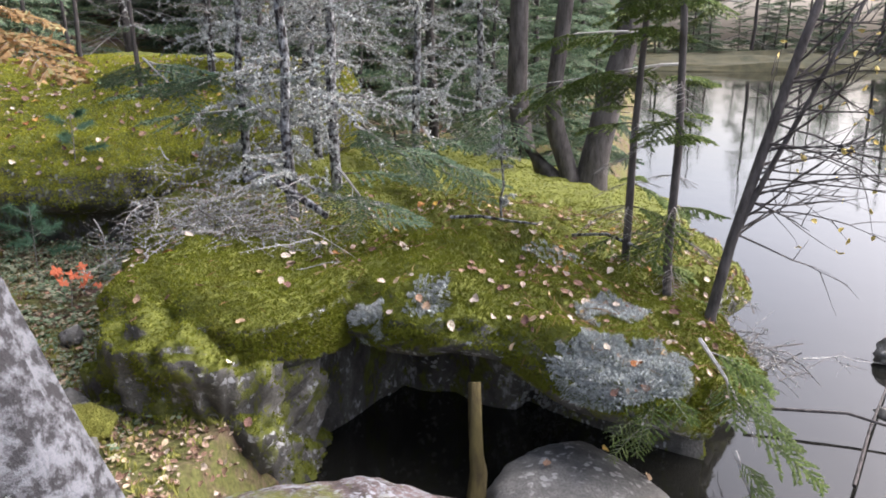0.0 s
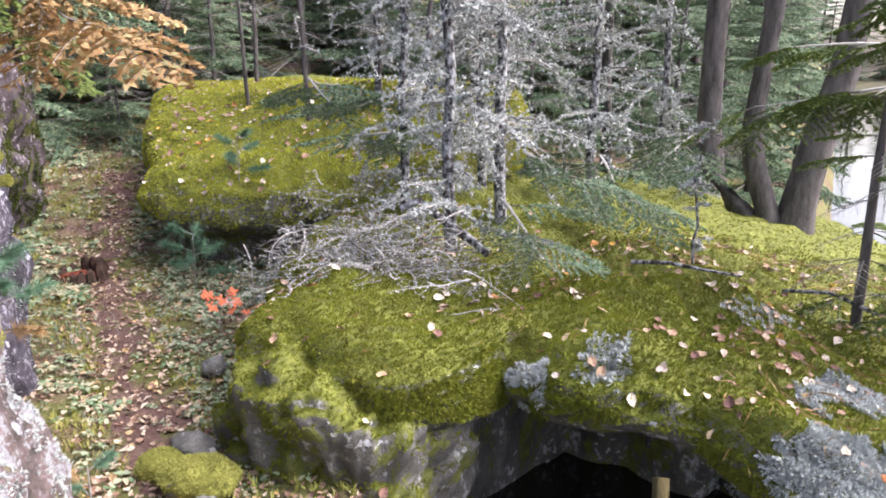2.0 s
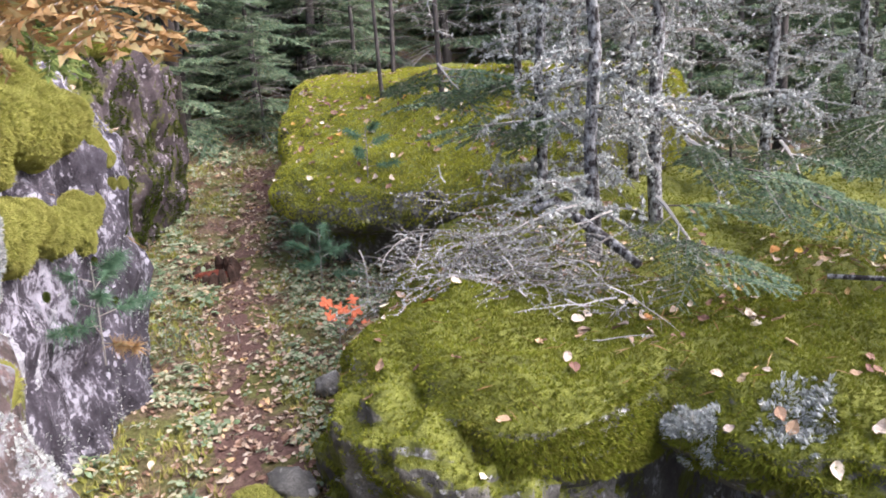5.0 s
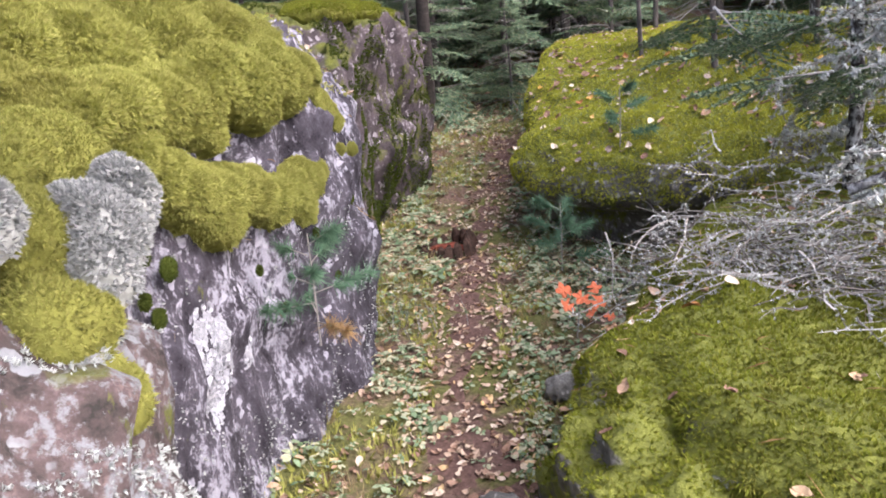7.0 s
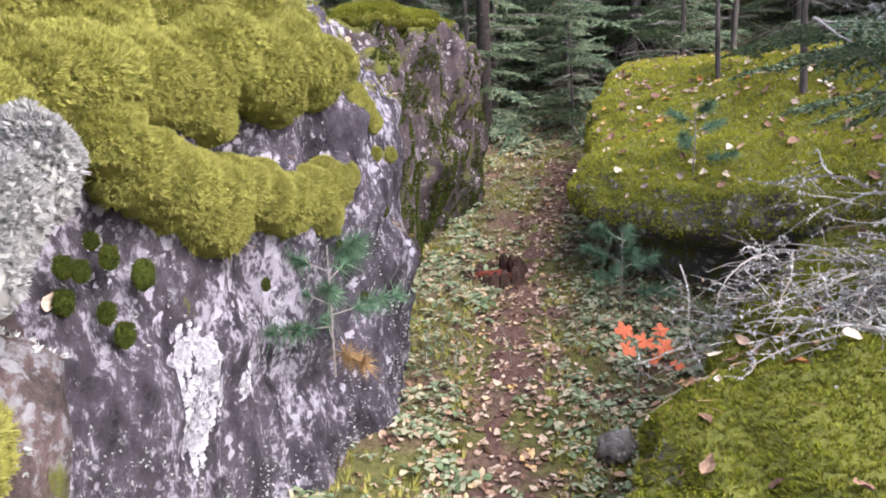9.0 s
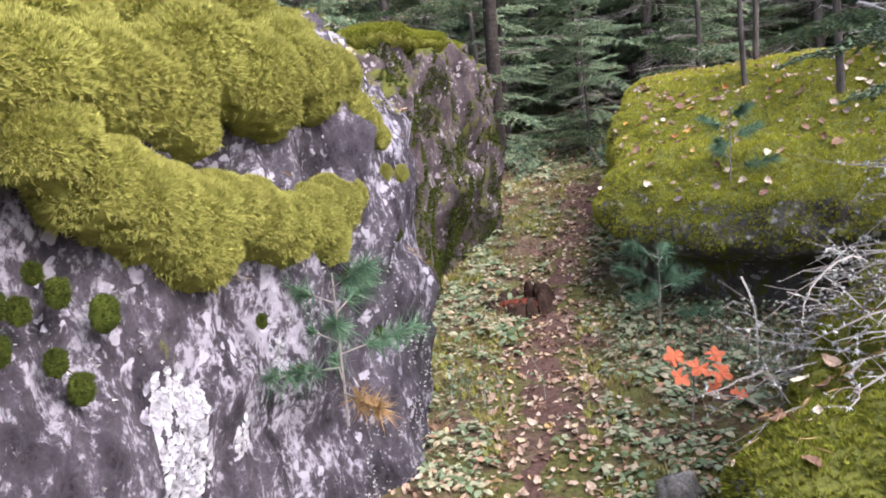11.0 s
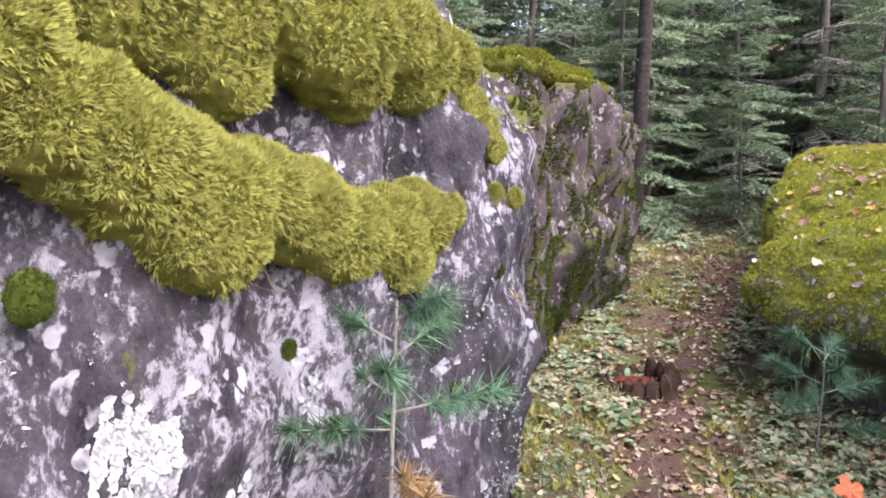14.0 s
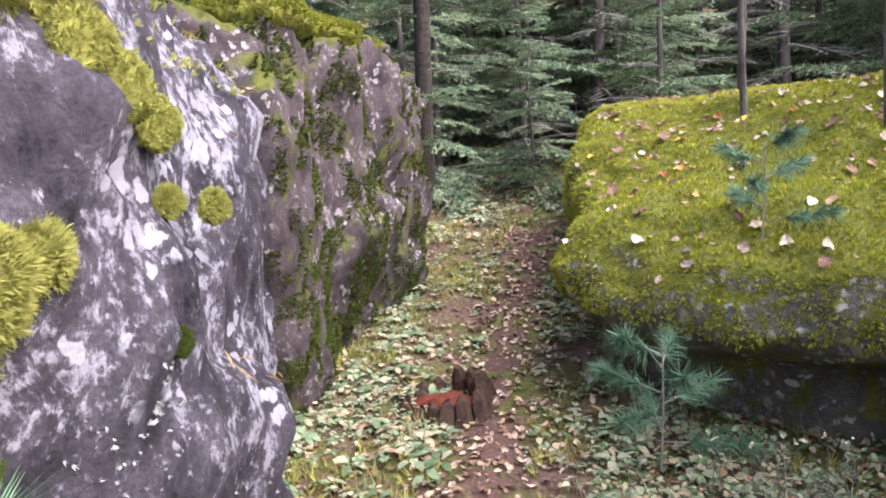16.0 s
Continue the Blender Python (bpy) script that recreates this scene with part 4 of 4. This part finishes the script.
FLAKES = [([(math.cos(a) * k, math.sin(a) * k, 0.1 + 0.06 * math.cos(3 * a)) for a, k in ((0, 1), (0.9, 0.8), (1.8, 1.05), (2.7, 0.75), (3.6, 1), (4.5, 0.8), (5.4, 1))], [(0, 1, 2, 3, 4, 5, 6)]) for _ in range(2)]
CRUST = island_ramp("white_crust", [(0.0, (0.32, 0.32, 0.35)), (0.6, (0.42, 0.42, 0.45)), (1.0, (0.5, 0.5, 0.52))], 0.95)
for cx, cy, cz, cr, cn in [(-2.79, 2.82, 0.8, 0.06, 500), (-2.76, 2.82, 0.72, 0.05, 380), (-2.73, 2.82, 0.63, 0.06, 480), (-2.7, 2.8, 0.55, 0.045, 300), (-3.0, 3.25, 0.75, 0.03, 150), (-2.9, 3.05, 0.6, 0.03, 140)]:
    near_b = (lambda cx, cy, cz, cr: lambda m, q: float((m[0] - cx) ** 2 + (m[1] - cy) ** 2 < 0.02 and (0.6 * math.hypot(m[0] - cx, m[1] - cy)) ** 2 + (m[2] - cz) ** 2 < (cr * (1 + 0.5 * nz(*m, 14))) ** 2))(cx, cy, cz, cr)
    grow_moss(me_b, "white_crust", rock_b, cn, near_b, (0.005, 0.014), FLAKES, CRUST, "white crusty lichen patch")
grow_moss(me_b, "leafy_lichen", rock_b, 1500, lambda m, q: m[2] < 1.3 and q[0] > 0.2 and nz(m[0], m[1], m[2], 2.2) > 0.3, (0.005, 0.012), LICHEN_TUFTS, LICHEN)
grow_moss(me_c, "leafy_lichen", rock_c, 15000, lambda m, q: nz(m[0], m[1], m[2], 7.2) > 0.1 and q[2] > 0, (0.005, 0.013), LICHEN_TUFTS, LICHEN)
for i, (x, y, z, sx, sy, cnt) in enumerate([(0.92, 3.3, 0.3, 0.3, 0.16, 4500), (0.95, 3.85, 0.5, 0.18, 0.12, 1600), (-0.42, 3.78, 0.58, 0.1, 0.08, 700), (-0.05, 3.8, 0.5, 0.1, 0.12, 350), (0.7, 4.45, 0.58, 0.16, 0.14, 500)]):
    hold = empty("lichen_clump", (0, 0, 0), "pale grey-green reindeer lichen growing on moss", "lichen")
    near = (lambda x, y, sx, sy: lambda m, q: float(((m[0] - x) / sx) ** 2 + ((m[1] - y) / sy) ** 2 < 1.0 + 0.8 * nz(m[0], m[1], m[2], 7)) * (q[2] > -0.2))(x, y, sx * 1.1, sy * 1.1)
    grow_moss(me_a, "lichen_tuft", hold, cnt, near, (0.012, 0.03), LICHEN_TUFTS, LICHEN)

# ---- forest floor ----
PATH_LINE = [(-1.3, 2.4), (-1.9, 3.2), (-2.75, 4.1), (-3.6, 5.0), (-4.38, 5.95), (-5.25, 7.25), (-6.2, 8.6)]


def off_path(x, y):
    best = 9.0
    for (ax, ay), (bx, by) in zip(PATH_LINE, PATH_LINE[1:]):
        t = max(0, min(1, ((x - ax) * (bx - ax) + (y - ay) * (by - ay)) / ((bx - ax) ** 2 + (by - ay) ** 2)))
        best = min(best, math.hypot(x - ax - t * (bx - ax), y - ay - t * (by - ay)))
    return best


def floor_spots(count, ok, x0, x1, y0, y1):
    out = []
    while len(out) < count:
        x, y = rng.uniform(x0, x1), rng.uniform(y0, y1)
        if rng.random() < ok(x, y):
            out.append((x, y, ground_z(x, y)))
    return np.array(out)


UP = np.array([[0.0, 0.0, 1.0]])


def trodden_path():
    """A worn ribbon of bare reddish soil with ragged edges, a little above the forest floor."""
    line = []
    for (ax, ay), (bx, by) in zip(PATH_LINE, PATH_LINE[1:]):
        line += [(ax + (bx - ax) * k / 24, ay + (by - ay) * k / 24, ax - bx, ay - by) for k in range(24)]
    verts, faces, n_ = [], [], 9
    for i, (x, y, dx, dy) in enumerate(line):
        d = math.hypot(dx, dy)
        for j in range(n_):
            o = (j / (n_ - 1) - 0.5) * (0.27 + 0.34 * nz(x, y, 2.0, 2.3))
            px, py = x - dy / d * o + 0.09 * nz(x, y, 7.0, 2), y + dx / d * o + 0.09 * nz(x, y, 4.0, 2)
            verts.append((px, py, ground_z(px, py) + 0.006 - 0.02 * (abs(j - 4) / 4) ** 2 + 0.022 * nz(px, py, 0, 5)))
        if i:
            faces += [((i - 1) * n_ + j, (i - 1) * n_ + j + 1, i * n_ + j + 1, i * n_ + j) for j in range(n_ - 1)]
    return put("path", mesh_of("path", verts, faces, mottled("path_soil", (0.055, 0.032, 0.026), (0.19, 0.115, 0.095), 45, 0.95, 0.9), True), None, "trodden reddish-brown soil path strewn with leaves", "path", kind="structure")


trodden_path()
spots = floor_spots(15000, lambda x, y: (0.04 + 0.96 * (off_path(x, y) > 0.19 + 0.1 * nz(x, y, 1, 2.5))) * (0.25 + 0.75 * (nz(x, y, 3, 0.9) > -0.1)) * (0.9 if y < 8 else 0.5), -7.5, -1.3, 2.3, 10.5)
put("low_herbs", mesh_of("low_herbs", *strew(HERBS, spots, np.repeat(UP, len(spots), 0), rng.uniform(0.014, 0.036, len(spots)) * rng.choice([1.0, 1.7], len(spots), p=[0.8, 0.2]) * (1 + 0.2 * (spots[:, 1] > 5)), 0.25), HERB), None, "low pale green herbs covering the forest floor", "plants", kind="stuff")
spots = floor_spots(15000, lambda x, y: (x < -0.95 or y < 2.6) * (0.3 + 0.7 * (off_path(x, y) < 0.3 or (y < 3.4 and x > -2.2))), -8, 0.6, 1.2, 12)
spots[:, 2] += 0.012
put("leaf_litter", mesh_of("leaf_litter", *strew(LEAVES, spots, np.repeat(UP, len(spots), 0), rng.uniform(0.02, 0.055, len(spots)), 0.35), LITTER), None, "brown and tan fallen leaves on the path", "leaves", kind="stuff")
spots = floor_spots(9000, lambda x, y: (off_path(x, y) > 0.18) * (nz(x, y, 8, 1.1) > 0.0), -7.5, -0.9, 1.8, 10)
put("floor_moss", mesh_of("floor_moss", *strew(TUFTS, spots, np.repeat(UP, len(spots), 0), rng.uniform(0.03, 0.06, len(spots)), 0.4), MOSS_TUFT), None, "mossy tufts on the forest floor", "moss", kind="stuff")
spots = floor_spots(1500, lambda x, y: (off_path(x, y) > 0.25), -7, -1.4, 2.5, 9)
GRASS = [tuft_shape(50 + i, 9, 0.02) for i in range(4)]
put("dry_grass", mesh_of("dry_grass", *strew(GRASS, spots, np.repeat(UP, len(spots), 0), rng.uniform(0.06, 0.13, len(spots)), 0.3), island_ramp("dry_stalks", [(0.0, (0.16, 0.1, 0.05)), (0.6, (0.32, 0.24, 0.12)), (1.0, (0.4, 0.34, 0.16))])), None, "thin dry brown stalks beside the path", "grass", kind="stuff")

# leaves that lie on the mossy rocks
LEAF_MESH = []
TAN = [mottled("pale_leaf", (0.46, 0.38, 0.3), (0.66, 0.56, 0.46), 40, 0.6, 0.3, "object"), mottled("brown_leaf", (0.22, 0.13, 0.09), (0.4, 0.26, 0.18), 40, 0.7, 0.3, "object"), mottled("orange_leaf", (0.5, 0.24, 0.06), (0.62, 0.36, 0.12), 40, 0.6, 0.3, "object")]
for k, m in enumerate(TAN):
    for j in range(3):
        LEAF_MESH.append((mesh_of("fallen_leaf", *leaf_shape(60 + 3 * k + j, 0.16, 0.75), m), k))
LABELS = ["pale yellow birch leaf lying on moss", "dry brown curled leaf lying on moss", "orange autumn leaf lying on moss"]


def fallen(me_host, count, ok, size, group):
    at, nr = sample(me_host, count, ok)
    for p, q in zip(at, nr):
        me, k = LEAF_MESH[rng.choice(9, p=[0.17, 0.16, 0.16, 0.15, 0.14, 0.13, 0.03, 0.03, 0.03])]
        ob = put("fallen_leaf", me, None, LABELS[k], "leaf", group)
        z = (Vector(q) + Vector(rng.normal(0, 0.15, 3))).normalized()
        s = rng.uniform(*size)
        ob.matrix_basis = Matrix.Translation(Vector(p) + z * 0.022) @ z.to_track_quat("Z", "X").to_matrix().to_4x4() @ pose(0, 0, 0, 0, 0, rng.uniform(0, 360)) @ Matrix.Scale(s, 4)


fallen(me_h, 8, lambda m, q: q[2] > 0.6, (0.04, 0.06), "leaves on the mossy boulder")
fallen(me_g, 6, lambda m, q: q[2] > 0.7, (0.04, 0.06), "leaves on the mossy boulder")
fallen(me_a, 140, lambda m, q: (q[2] > 0.6 and m[1] < 5.6 and m[0] > -1.0) * (1.0 + 2.0 * (nz(m[0], m[1], 0, 1.4) > 0.15)), (0.04, 0.065), "leaves on the mossy boulder")
fallen(me_a, 10, lambda m, q: q[2] > 0.6 and m[1] < 4.3 and m[0] < -0.9, (0.045, 0.07), "leaves on the mossy boulder")
fallen(me_e, 125, lambda m, q: (q[2] > 0.6 and m[1] < 8.3 and m[0] < -1.9), (0.05, 0.09), "leaves on the mossy slab")
fallen(me_b, 8, lambda m, q: (q[2] > 0.7 and m[0] > -3.8), (0.05, 0.08), "leaves on the tall boulder")


# smaller litter and shed needles caught in the moss
SHED = [([(-0.5, -0.018, 0.1), (0.0, 0.018, 0.16), (0.5, 0.0, 0.1)], [(0, 1, 2)]), ([(-0.5, 0.0, 0.12), (0.05, 0.02, 0.1), (0.5, 0.015, 0.18)], [(0, 1, 2)])]
SHED_MAT = island_ramp("shed_needles", [(0.0, (0.2, 0.11, 0.05)), (0.6, (0.36, 0.22, 0.1)), (1.0, (0.46, 0.34, 0.18))])
for host, n_leaf, n_shed, ok in [(me_a, 520, 2600, lambda m, q: (q[2] > 0.5 and m[1] < 6.0) * (0.15 + 1.6 * (nz(m[0], m[1], 3.0, 1.5) > 0.12) + 0.8 * (m[0] > 0.3))),
                                 (me_e, 700, 900, lambda m, q: (q[2] > 0.5 and m[1] < 9.6) * (0.5 + (m[1] > 7.0))),
                                 (me_b, 60, 500, lambda m, q: q[2] > 0.6 and m[0] > -3.9)]:
    at, nr = sample(host, n_leaf, ok)
    put("leaf_litter", mesh_of("leaf_litter", *strew(LEAVES, at + nr * 0.016, nr, rng.uniform(0.025, 0.055, len(at)), 0.3), LITTER), None, "small tan and brown leaves caught in moss", "leaves", kind="stuff")
    at, nr = sample(host, n_shed, ok)
    put("shed_needles", mesh_of("shed_needles", *strew(SHED, at + nr * 0.012, nr, rng.uniform(0.04, 0.09, len(at)), 0.2), SHED_MAT), None, "thin brown shed needles lying on moss", "needles", kind="stuff")


def flat_leaf(seed):
    """A lobed maple leaf."""
    r = random.Random(seed)
    v = [(0, 0, 0)]
    for i in range(20):
        a = radians(-160 + 320 * i / 19)
        lobe = 0.55 + 0.45 * abs(math.cos(2.25 * a)) ** 1.5
        v.append((math.cos(a) * lobe, math.sin(a) * lobe, 0.15 * r.uniform(-1, 1)))
    return v, [(0, i, i + 1) for i in range(1, 20)]


MAPLES = [flat_leaf(i) for i in range(4)]
maple = empty("maple_seedling", (-2.62, 4.83, ground_z(-2.62, 4.83)), "maple seedling with orange and red autumn leaves", "plant")
put("stem", mesh_of("stem", *tube([(0, 0, 0), (0.01, 0.01, 0.12), (0, 0.02, 0.24)], [0.004, 0.003, 0.003], 5), TWIG), maple)
for i, (x, y, z, s) in enumerate([(-0.06, -0.02, 0.27, 0.062), (0.04, 0.0, 0.24, 0.065), (0.0, -0.07, 0.21, 0.055), (0.11, 0.04, 0.22, 0.06), (0.13, -0.05, 0.19, 0.05), (-0.1, 0.04, 0.24, 0.05), (0.06, 0.09, 0.27, 0.05), (0.2, 0.02, 0.16, 0.045)]):
    up = np.array([[0.3 + 0.2 * math.sin(i), -0.5, 0.8]])
    put("leaf", mesh_of("leaf", *strew([MAPLES[i % 4]], np.array([[x, y, z]]), up, np.array([s * 0.85]), 0.35), MAPLE), maple)

# rotten stump in the path
sx, sy = -4.6, 5.88
stump = empty("rotten_stump", (sx, sy, ground_z(sx, sy) + 0.03), "low rotten stump with a dark reddish hollow", "stump")
stump.scale = (1.3, 1.3, 1.7)
ROT = mottled("rotten_wood", (0.025, 0.018, 0.015), (0.1, 0.06, 0.045), 30, 0.95, 0.9)
for i in range(15):
    a = 6.28 * i / 15 + random.uniform(-0.1, 0.1)
    r0 = 0.13 + random.uniform(-0.02, 0.03)
    hgt = 0.02 + 0.06 * (0.5 + 0.5 * math.sin(a + 0.6)) * random.uniform(0.6, 1.4)
    put("splinter", mesh_of("splinter", *tube([(math.cos(a) * r0 * 1.25, math.sin(a) * r0 * 1.25, -0.05), (math.cos(a) * r0, math.sin(a) * r0, hgt * 0.6), (math.cos(a) * r0 * 0.92, math.sin(a) * r0 * 0.92, hgt)], [0.035, 0.028, 0.012], 6, 0.6), ROT), stump)
put("hollow", mesh_of("hollow", *blob((0, 0, -0.01), (0.11, 0.11, 0.04), 0.4, 3), mottled("red_rot", (0.06, 0.015, 0.01), (0.22, 0.06, 0.035), 30, 0.95, 0.9)), stump)


# ---- pine seedlings ----
def pine_tuft(n, length, r, aim):
    v, f = [], []
    a = Vector(aim).normalized()
    for i in range(n):
        d = (a * 0.75 + Vector((r.gauss(0, 0.55), r.gauss(0, 0.55), r.gauss(0, 0.45)))).normalized()
        b = Vector(aim) * r.uniform(0, 0.4)
        w = d.orthogonal().normalized() * 0.002
        o = len(v)
        v += [b - w, b + w, b + d * length * r.uniform(0.7, 1.1) + Vector((0, 0, -0.012))]
        f.append((o, o + 1, o + 2))
    return v, f


def pine_seedling(at, height, arms, seed, label, needle=0.085, dry=0):
    """A white-pine seedling: a thin stem with whorls of long soft needles."""
    r = random.Random(seed)
    hold = empty("pine_seedling", at, label, "plant")
    put("stem", mesh_of("stem", *tube([(0, 0, 0), (0.01, 0, height * 0.5), (0.0, 0.01, height)], [0.005, 0.004, 0.003], 5), TWIG), hold)
    for i in range(arms):
        a, t = 2.4 * i + r.uniform(-0.3, 0.3), 0.25 + 0.75 * i / max(1, arms - 1)
        ln = height * (0.62 - 0.4 * t) + 0.03
        tip = Vector((math.cos(a) * ln, math.sin(a) * ln, height * t + 0.03))
        put("arm", mesh_of("arm", *tube([(0, 0, height * t * 0.9), tip], [0.003, 0.002], 4), TWIG), hold)
        v, f = [], []
        for k in range(4):
            q = pine_tuft(75, needle, r, (math.cos(a) * 0.06, math.sin(a) * 0.06, 0.015))
            c = Vector((0, 0, height * t * 0.9)).lerp(tip, 0.35 + 0.2 * k)
            o = len(v)
            v += [c + p for p in q[0]]
            f += [tuple(j + o for j in g) for g in q[1]]
        put("needles", mesh_of("needles", v, f, NEEDLE_RUST if i < dry else NEEDLE_BLUE), hold)
    return hold


pine_seedling((-2.96, 3.42, 0.48), 0.5, 9, 1, "blue-green pine seedling with long soft needles by the rock face", 0.085, 1)
pine_seedling((-3.44, 5.84, 0.06), 0.5, 8, 2, "blue-green pine seedling in front of the mossy slab", 0.1)
pine_seedling((-3.3, 6.42, 0.86), 0.42, 6, 5, "small blue-green pine seedling on the slab edge", 0.08)
pine_seedling((-2.0, 2.8, 0.1), 0.22, 4, 4, "tiny pine seedling beside the path", 0.05, 2)

# twiggy shrub in front of the slab and along the tall rock
for i, (x, y, n_) in enumerate([(-2.9, 5.75, 26), (-2.45, 5.6, 22), (-3.15, 5.55, 14), (-3.55, 4.5, 14), (-2.2, 5.2, 18)]):
    z = ground_z(x, y)
    rs = random.Random(80 + i)
    hold = empty("shrub", (x, y, z), "low twiggy blueberry shrub with small pale leaves", "shrub", "low shrubs")
    st, lv = [], []
    for k in range(n_):
        p, q = crooked((rs.gauss(0, 0.12), rs.gauss(0, 0.12), 0), (rs.uniform(-0.5, 0.5), rs.uniform(-0.5, 0.5), 1), rs.uniform(0.12, 0.35), 0.003, rs, 0.25, 5)
        st.append(tube(p, q, 3))
        for j in range(3):
            s = rs.randrange(2, 6)
            p2, q2 = crooked(p[s], (rs.uniform(-1, 1), rs.uniform(-1, 1), 0.5), rs.uniform(0.04, 0.1), 0.0015, rs, 0.3, 3)
            st.append(tube(p2, q2, 3))
            lv += [p2[-1], p2[1]]
    put("stem_tangle", mesh_of("stem_tangle", *join(st), TWIG), hold, kind="stuff")
    lv = np.array(lv)
    put("leaves", mesh_of("leaves", *strew(LEAVES, lv, rng.normal(0, 0.6, (len(lv), 3)) + UP, rng.uniform(0.02, 0.035, len(lv)), 0.3), HERB), hold, kind="stuff")

# thin trees on the slab, twigs on its moss
for i, (x, y, rad) in enumerate([(-4.05, 8.05, 0.022), (-3.15, 7.6, 0.028), (-2.5, 8.0, 0.02), (-4.6, 9.3, 0.03), (-1.9, 7.7, 0.03)]):
    z = slab_top(x, y) - 0.05
    ob = dead_spruce(3.5, 90 + i, rad, 0.55, 26, 0.2, BARK, 150)
    tagged(stand(ob, x, y, z, 40 * i), "thin dark spruce stem with bare twigs rooted on the slab", "tree", "thin stems on the slab")

# stones of the shore and the soil
for i, (x, y, z, s) in enumerate([(3.5, 5.35, -0.42, 0.16), (3.45, 4.7, -0.48, 0.14), (3.0, 4.5, -0.52, 0.1), (-1.9, 3.35, 0.12, 0.11), (-1.75, 3.05, 0.14, 0.08), (-2.35, 4.3, 0.08, 0.09), (-1.55, 2.9, 0.15, 0.06)]):
    put("stone", mesh_of("stone", *blob((x, y, z), (s, s * 0.8, s * 0.7), 0.35, 3, i, i * 3.1), ROCK_G, True), None, "grey rounded stone half sunk by the water" if i < 3 else "small grey stone half sunk in the soil", "stone")
cushion("moss_hummock", [((-1.7, 3.1, 0.14), (0.18, 0.12, 0.09), 0.2), ((-1.95, 3.2, 0.1), (0.12, 0.1, 0.07), 0.2)], "green moss hummock at the foot of the rock", 2500)
for i, pts in enumerate([[(2.3, 3.6, -0.45), (2.7, 4.2, -0.42), (3.2, 4.9, -0.46)], [(2.0, 4.4, -0.4), (2.6, 4.3, -0.38), (3.3, 3.9, -0.47)], [(1.8, 3.4, -0.47), (2.3, 3.3, -0.44), (2.9, 3.2, -0.48)], [(1.9, 4.8, -0.3), (2.4, 5.3, -0.38), (2.9, 5.6, -0.46)]]):
    put("drift_branch", mesh_of("drift_branch", *tube(pts, [0.012, 0.01, 0.005], 5, 0.3), BARK, True), None, "bare branch lying in the shallow dark water", "branch", "branches in the water")
for i, pts in enumerate([[(0.05, 4.75, 0.78), (0.25, 4.7, 0.8), (0.42, 4.68, 0.78), (0.62, 4.66, 0.76)], [(0.9, 5.0, 0.6), (1.1, 4.8, 0.66), (1.3, 4.65, 0.6)]]):
    put("fallen_branch", mesh_of("fallen_branch", *tube(pts, [0.012, 0.012, 0.01, 0.007][: len(pts)], 6, 0.4), BARK_PALE, True), None, "thin grey fallen branch lying on moss", "branch")
